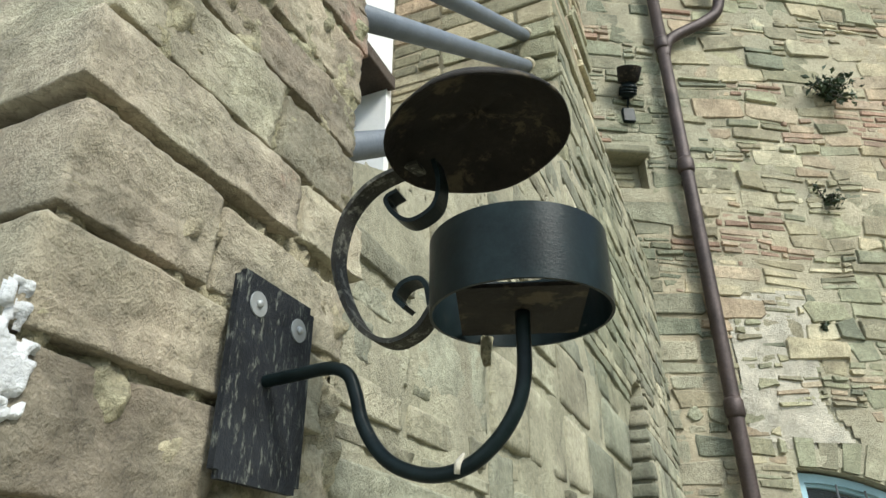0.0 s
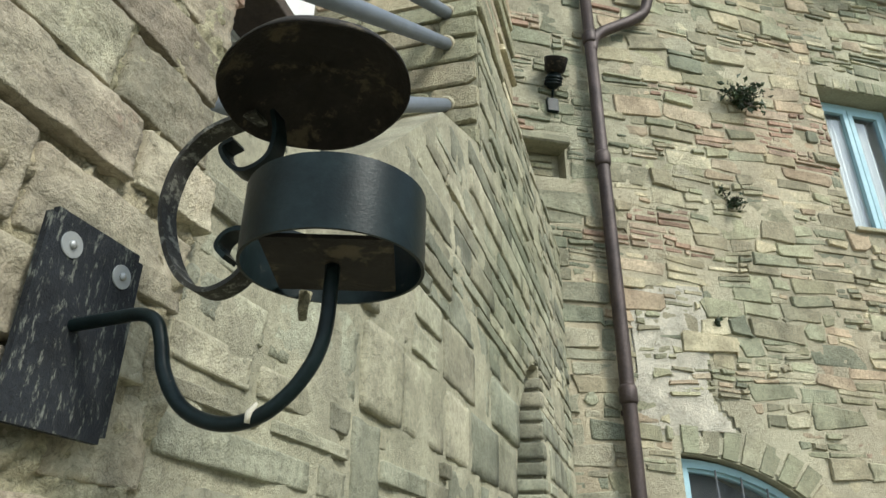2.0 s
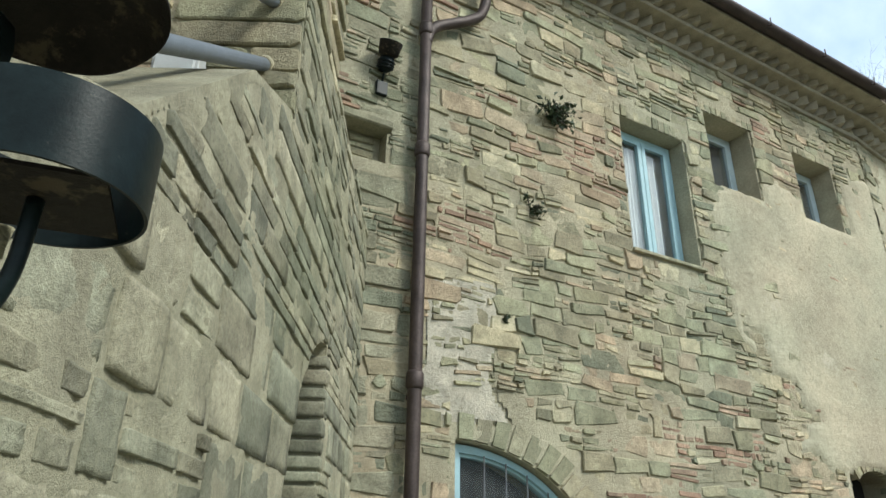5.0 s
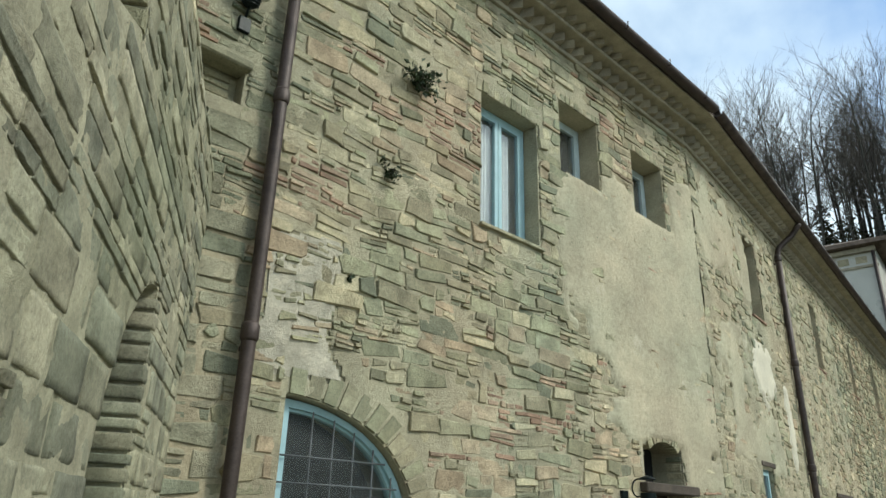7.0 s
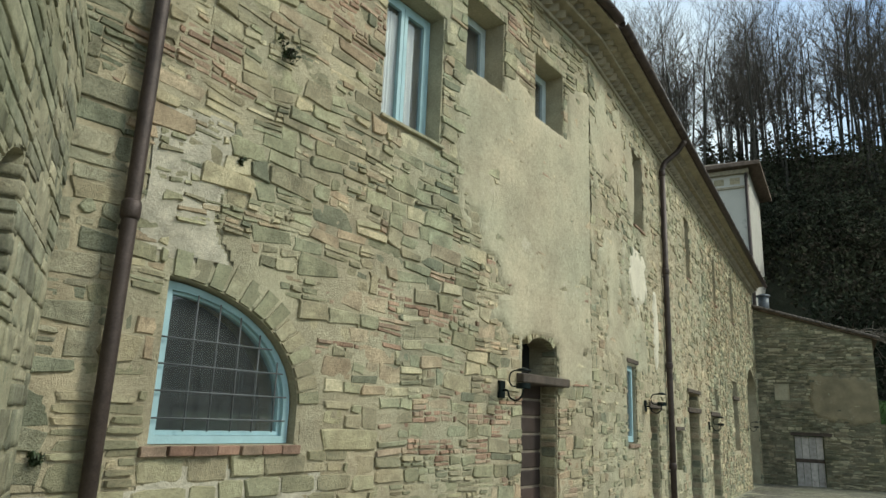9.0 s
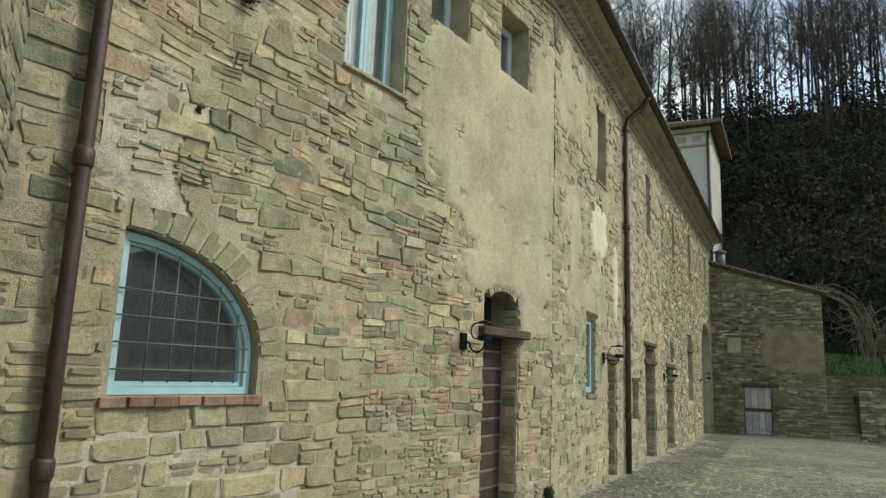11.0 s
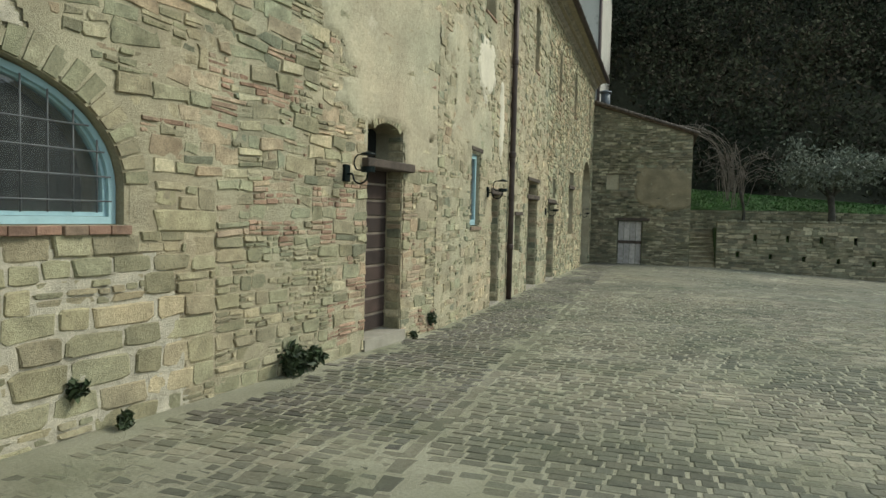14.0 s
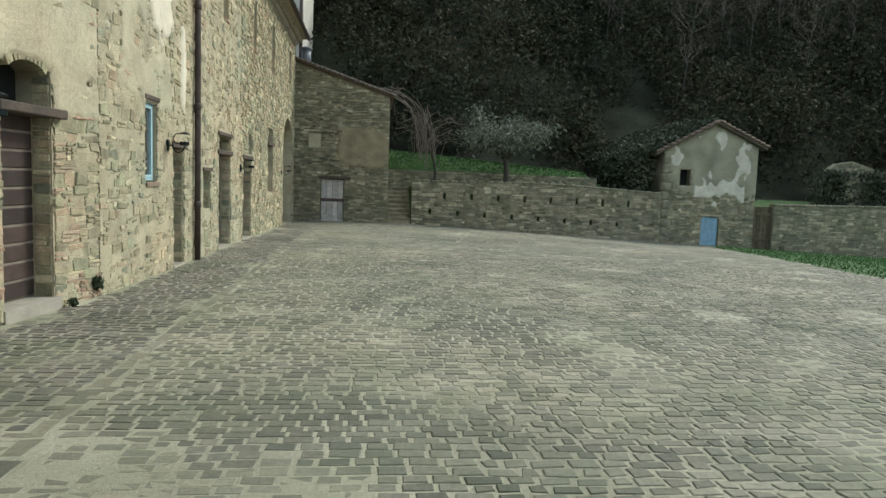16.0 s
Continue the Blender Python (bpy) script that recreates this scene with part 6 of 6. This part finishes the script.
def bare_tree(seed, height, lean=0.0):
    """A bare winter tree: trunk, limbs and fine twigs."""
    r = random.Random(seed)
    ob = thing("bare_tree", (0, 0, 0), "leafless grey woodland tree on the hillside", "tree", "bare trees on the hill")
    trunk, crown = bmesh.new(), bmesh.new()
    top = Vector((lean * height, r.uniform(-0.06, 0.06) * height, height))
    line = [Vector((0, 0, -0.8)), Vector((lean * height * 0.3, r.uniform(-0.2, 0.2), height * 0.35)), Vector((lean * height * 0.6, r.uniform(-0.3, 0.3), height * 0.7)), top]
    line = smooth_line(line, 3)
    n = len(line)
    rad = [0.10 * (1 - 0.85 * k / (n - 1)) + 0.012 for k in range(n)]
    tube_into(trunk, line, rad, 6)

    def grow(p, d, length, radius, level):
        pts = [p]
        for _ in range(3):
            d = (d + Vector((r.gauss(0, 0.2), r.gauss(0, 0.2), r.gauss(0.12, 0.14)))).normalized()
            pts.append(pts[-1] + d * length / 3)
        tube_into(crown, pts, [radius, radius * 0.75, radius * 0.5, radius * 0.3], 3, False)
        if level < 3:
            for _ in range(4):
                t = r.uniform(0.3, 1.0) * 3
                k = min(2, int(t))
                q = pts[k].lerp(pts[k + 1], t - k)
                grow(q, (d + Vector((r.gauss(0, 0.6), r.gauss(0, 0.6), r.gauss(0.15, 0.4)))).normalized(), length * r.uniform(0.45, 0.65), radius * 0.5, level + 1)

    for _ in range(15):
        k = r.randrange(int(n * 0.3), n)
        a = r.uniform(0, 2 * math.pi)
        grow(line[k], Vector((math.cos(a), math.sin(a), r.uniform(0.5, 1.3))).normalized(), height * r.uniform(0.16, 0.3), rad[k] * 0.55 + 0.01, 1)
    part("trunk", trunk, BARK, ob)
    part("crown", crown, TWIG, ob)
    return ob


protos = [bare_tree(31 + k, h, ln) for k, (h, ln) in enumerate(((13, 0.05), (15, -0.06), (11.5, 0.10), (14, 0.0)))]
for k, t in enumerate(protos):
    t.location = (60 + 2 * k, 4 - 9 * k, land(60 + 2 * k, 4 - 9 * k))
for k in range(280):
    x = 57 + 17 * rng.random() if k % 5 else rng.uniform(40, 57)
    y = (rng.uniform(-48, 22) if k % 3 else rng.uniform(-12, 18)) if k % 5 else rng.uniform(-50, -14)
    if 36 < x < 46 and 1.5 < y < 10:
        continue
    if x < 43 and -20 < y < -12:
        continue
    m = Matrix.Translation((x, y, land(x, y))) @ Matrix.Rotation(rng.uniform(0, 6.28), 4, "Z") @ Matrix.Scale(rng.uniform(0.75, 1.15) if k % 5 else rng.uniform(0.3, 0.7), 4)
    copy_thing(protos[k % 4], m)

# ivy and evergreen scrub over the slope
spots = []
for k in range(1700):
    x = 36.0 + 29 * rng.random() ** 1.1
    y = rng.uniform(-58, 22)
    if 36 < x < 45 and 2 < y < 10 or (x < 42.5 and -18.6 < y < -12.6):
        continue
    h, w = rng.uniform(1.0, 5.0) * (1.1 if x > 57 else 1.0), rng.uniform(0.6, 2.2)
    for _ in range(120):
        t = rng.random()
        a = rng.uniform(0, 6.28)
        r = w * math.sqrt(rng.random()) * (1.1 - 0.6 * t)
        px, py = x + r * math.cos(a), y + r * math.sin(a)
        spots.append((px, py, land(px, py) + h * t))
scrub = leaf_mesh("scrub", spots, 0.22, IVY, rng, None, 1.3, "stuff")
tagged(scrub, "dark ivy and evergreen scrub covering the wooded slope", "shrubs", kind="stuff")

# ivy over the small house's roof and down its side
spots = []
for _ in range(22000):
    x = 30.1 + 11.5 * rng.random()
    t = rng.random()
    if x < 31.2 and rng.random() < 0.5:
        continue
    y = -15.76 + t * (2.9 + 0.14 * (x - 30))
    z = 4.58 - t * (1.5 + 0.03 * (x - 30)) + abs(rng.gauss(0, 0.09)) + 0.2 * max(0, noise.noise((x, y, 0)))
    spots.append((x, y, z))
for _ in range(5000):
    x = 30.5 + 11 * rng.random()
    spots.append((x, -13.2 + abs(rng.gauss(0, 0.3)) + 0.12 * (x - 30), 1.2 + 1.8 * rng.random()))
for _ in range(1800):
    a = rng.choice((0.1, 2.6))
    spots.append((33.9 - abs(rng.gauss(0, 0.3)), -23.9 - a + rng.gauss(0, 0.5), 0.9 + 1.9 * rng.random() ** 1.2))
ivy = leaf_mesh("ivy", spots, 0.17, IVY_PALE, rng, None, 1.3, "stuff")
tagged(ivy, "thick ivy spread over the small house's roof", "ivy", kind="stuff")

# grass
verts, faces = [], []
for _ in range(30000):
    if rng.random() < 0.5:
        x, y = rng.uniform(11, 30.1), rng.uniform(-26, -11)
        if lawn(x, y) < 0.12 * noise.noise((x * 2, y * 2, 0)):
            continue
    else:
        x, y = rng.uniform(32.75, 35.6), rng.uniform(-11.0, -0.5)
    g, a, h = land(x, y), rng.uniform(0, 6.28), rng.uniform(0.03, 0.08)
    k = len(verts)
    dx, dy = math.cos(a) * 0.03, math.sin(a) * 0.03
    verts += [(x - dx, y - dy, g - 0.02), (x + dx, y + dy, g - 0.02), (x + rng.gauss(0, 0.05), y + rng.gauss(0, 0.05), g + h)]
    faces.append((k, k + 1, k + 2))
tagged(mesh_object("grass", verts, faces, GRASS), "short green grass of the lawn and bank", "grass", kind="stuff")

# olive tree behind the terrace wall
olive = thing("olive_tree", (31.4, -6.6, 1.2), "grey-green olive tree behind the terrace wall", "tree")
bm = bmesh.new()
tube_into(bm, smooth_line([(31.4, -6.6, 1.0), (31.35, -6.56, 2.0), (31.5, -6.5, 2.75)], 4), [0.15] * 4 + [0.13] * 4 + [0.1], 8)
part("trunk", bm, BARK, olive)
bm = bmesh.new()
spots = []
for k in range(16):
    a = 2 * math.pi * k / 16 + rng.uniform(-0.2, 0.2)
    tip = Vector((31.5 + 1.5 * math.cos(a) * rng.uniform(0.4, 1), -6.6 + 2.2 * math.sin(a) * rng.uniform(0.5, 1), rng.uniform(3.0, 4.75)))
    tube_into(bm, smooth_line([(31.45, -6.52, 2.5), Vector((31.5, -6.5, 2.75)).lerp(tip, 0.5) + Vector((0, 0, 0.15)), tip], 3), [0.06, 0.05, 0.045, 0.035, 0.025, 0.018, 0.01], 5)
    for _ in range(230):
        c = Vector((31.5, -6.5, 2.9)).lerp(tip, rng.uniform(0.45, 1.08))
        spots.append(c + Vector((rng.gauss(0, 0.28), rng.gauss(0, 0.28), rng.gauss(0, 0.22))))
part("limbs", bm, BARK, olive)
leaf_mesh("crown", spots, 0.085, OLIVE, rng, olive, 2.4)

# bare climber over the lean-to's corner
vine = thing("bare_climber", (31.4, -3.2, 1.2), "tangled leafless climber hanging over the lean-to roof", "plant")
bm = bmesh.new()
tube_into(bm, smooth_line([(31.4, -3.3, 1.0), (31.3, -3.3, 2.0), (31.2, -3.1, 2.8)], 4), [0.07] * 4 + [0.06] * 4 + [0.05], 6)
part("stem", bm, BARK, vine)
for k in range(48):
    y1 = rng.uniform(-5.2, 0.6)
    side = y1 + 2.9
    top = rng.uniform(3.2, 4.6) if y1 < -1.15 else rng.uniform(4.9, 5.4)
    root = Vector((31.2 + rng.gauss(0, 0.15), -2.9 + rng.gauss(0, 0.25), rng.uniform(2.0, 2.9)))
    p = [root, root + Vector((rng.gauss(0, 0.1), 0.12 * side, (top - root.z) * 0.7)), Vector((rng.uniform(30.4, 31.4), -2.9 + 0.5 * side, top)),
         Vector((rng.uniform(30.3, 31.5), -2.9 + 0.8 * side, top - (0.12 if y1 < -1.15 else -0.1))), Vector((rng.uniform(30.2, 31.5), y1, top - (rng.uniform(-0.5, 0.45) if y1 < -1.15 else -0.12)))]
    p = [q + Vector((rng.gauss(0, 0.05), rng.gauss(0, 0.05), abs(rng.gauss(0, 0.05)))) for q in p]
    line = smooth_line(p, 4)
    bm = bmesh.new()
    tube_into(bm, line, [0.013 - 0.009 * q / len(line) for q in range(len(line))], 4, False)
    for q in range(3, len(line) - 1, 3):
        tip = line[q] + Vector((rng.gauss(0, 0.12), rng.gauss(0, 0.2), rng.uniform(0.0, 0.3)))
        tube_into(bm, [line[q], line[q].lerp(tip, 0.6) + Vector((0, 0, 0.04)), tip], [0.006, 0.005, 0.003], 3, False)
    part("shoot", bm, VINE_TWIG, vine)

# ---- pieces of the walls and the paving ----
pieces("stone", PF, near_box, STONE_OB, wall_f, rng, 0.017, (0.012, 0.034), 0.1, F_HOLES, 0.045)
sett_kinds = []
for _ in range(24):
    me = bpy.data.meshes.new("sett")
    sv = sett_verts(rng, 1.0, 1.0, 0.0)
    me.from_pydata(sv, [], SETT_FACES)
    me.materials.append(SETT_OB)
    sett_kinds.append(me)
for x, y, hx, hy, sink in near_setts:
    ob = new("sett", sett_kinds[rng.randrange(24)])
    ob.matrix_world = Matrix.Translation((x, y, ground_z(x, y) - sink)) @ Matrix.Rotation(rng.gauss(0, 0.035), 4, "Z") @ Matrix.Diagonal((hx - 0.022, hy - 0.022, 1, 1))
    ob.parent = yard_ob
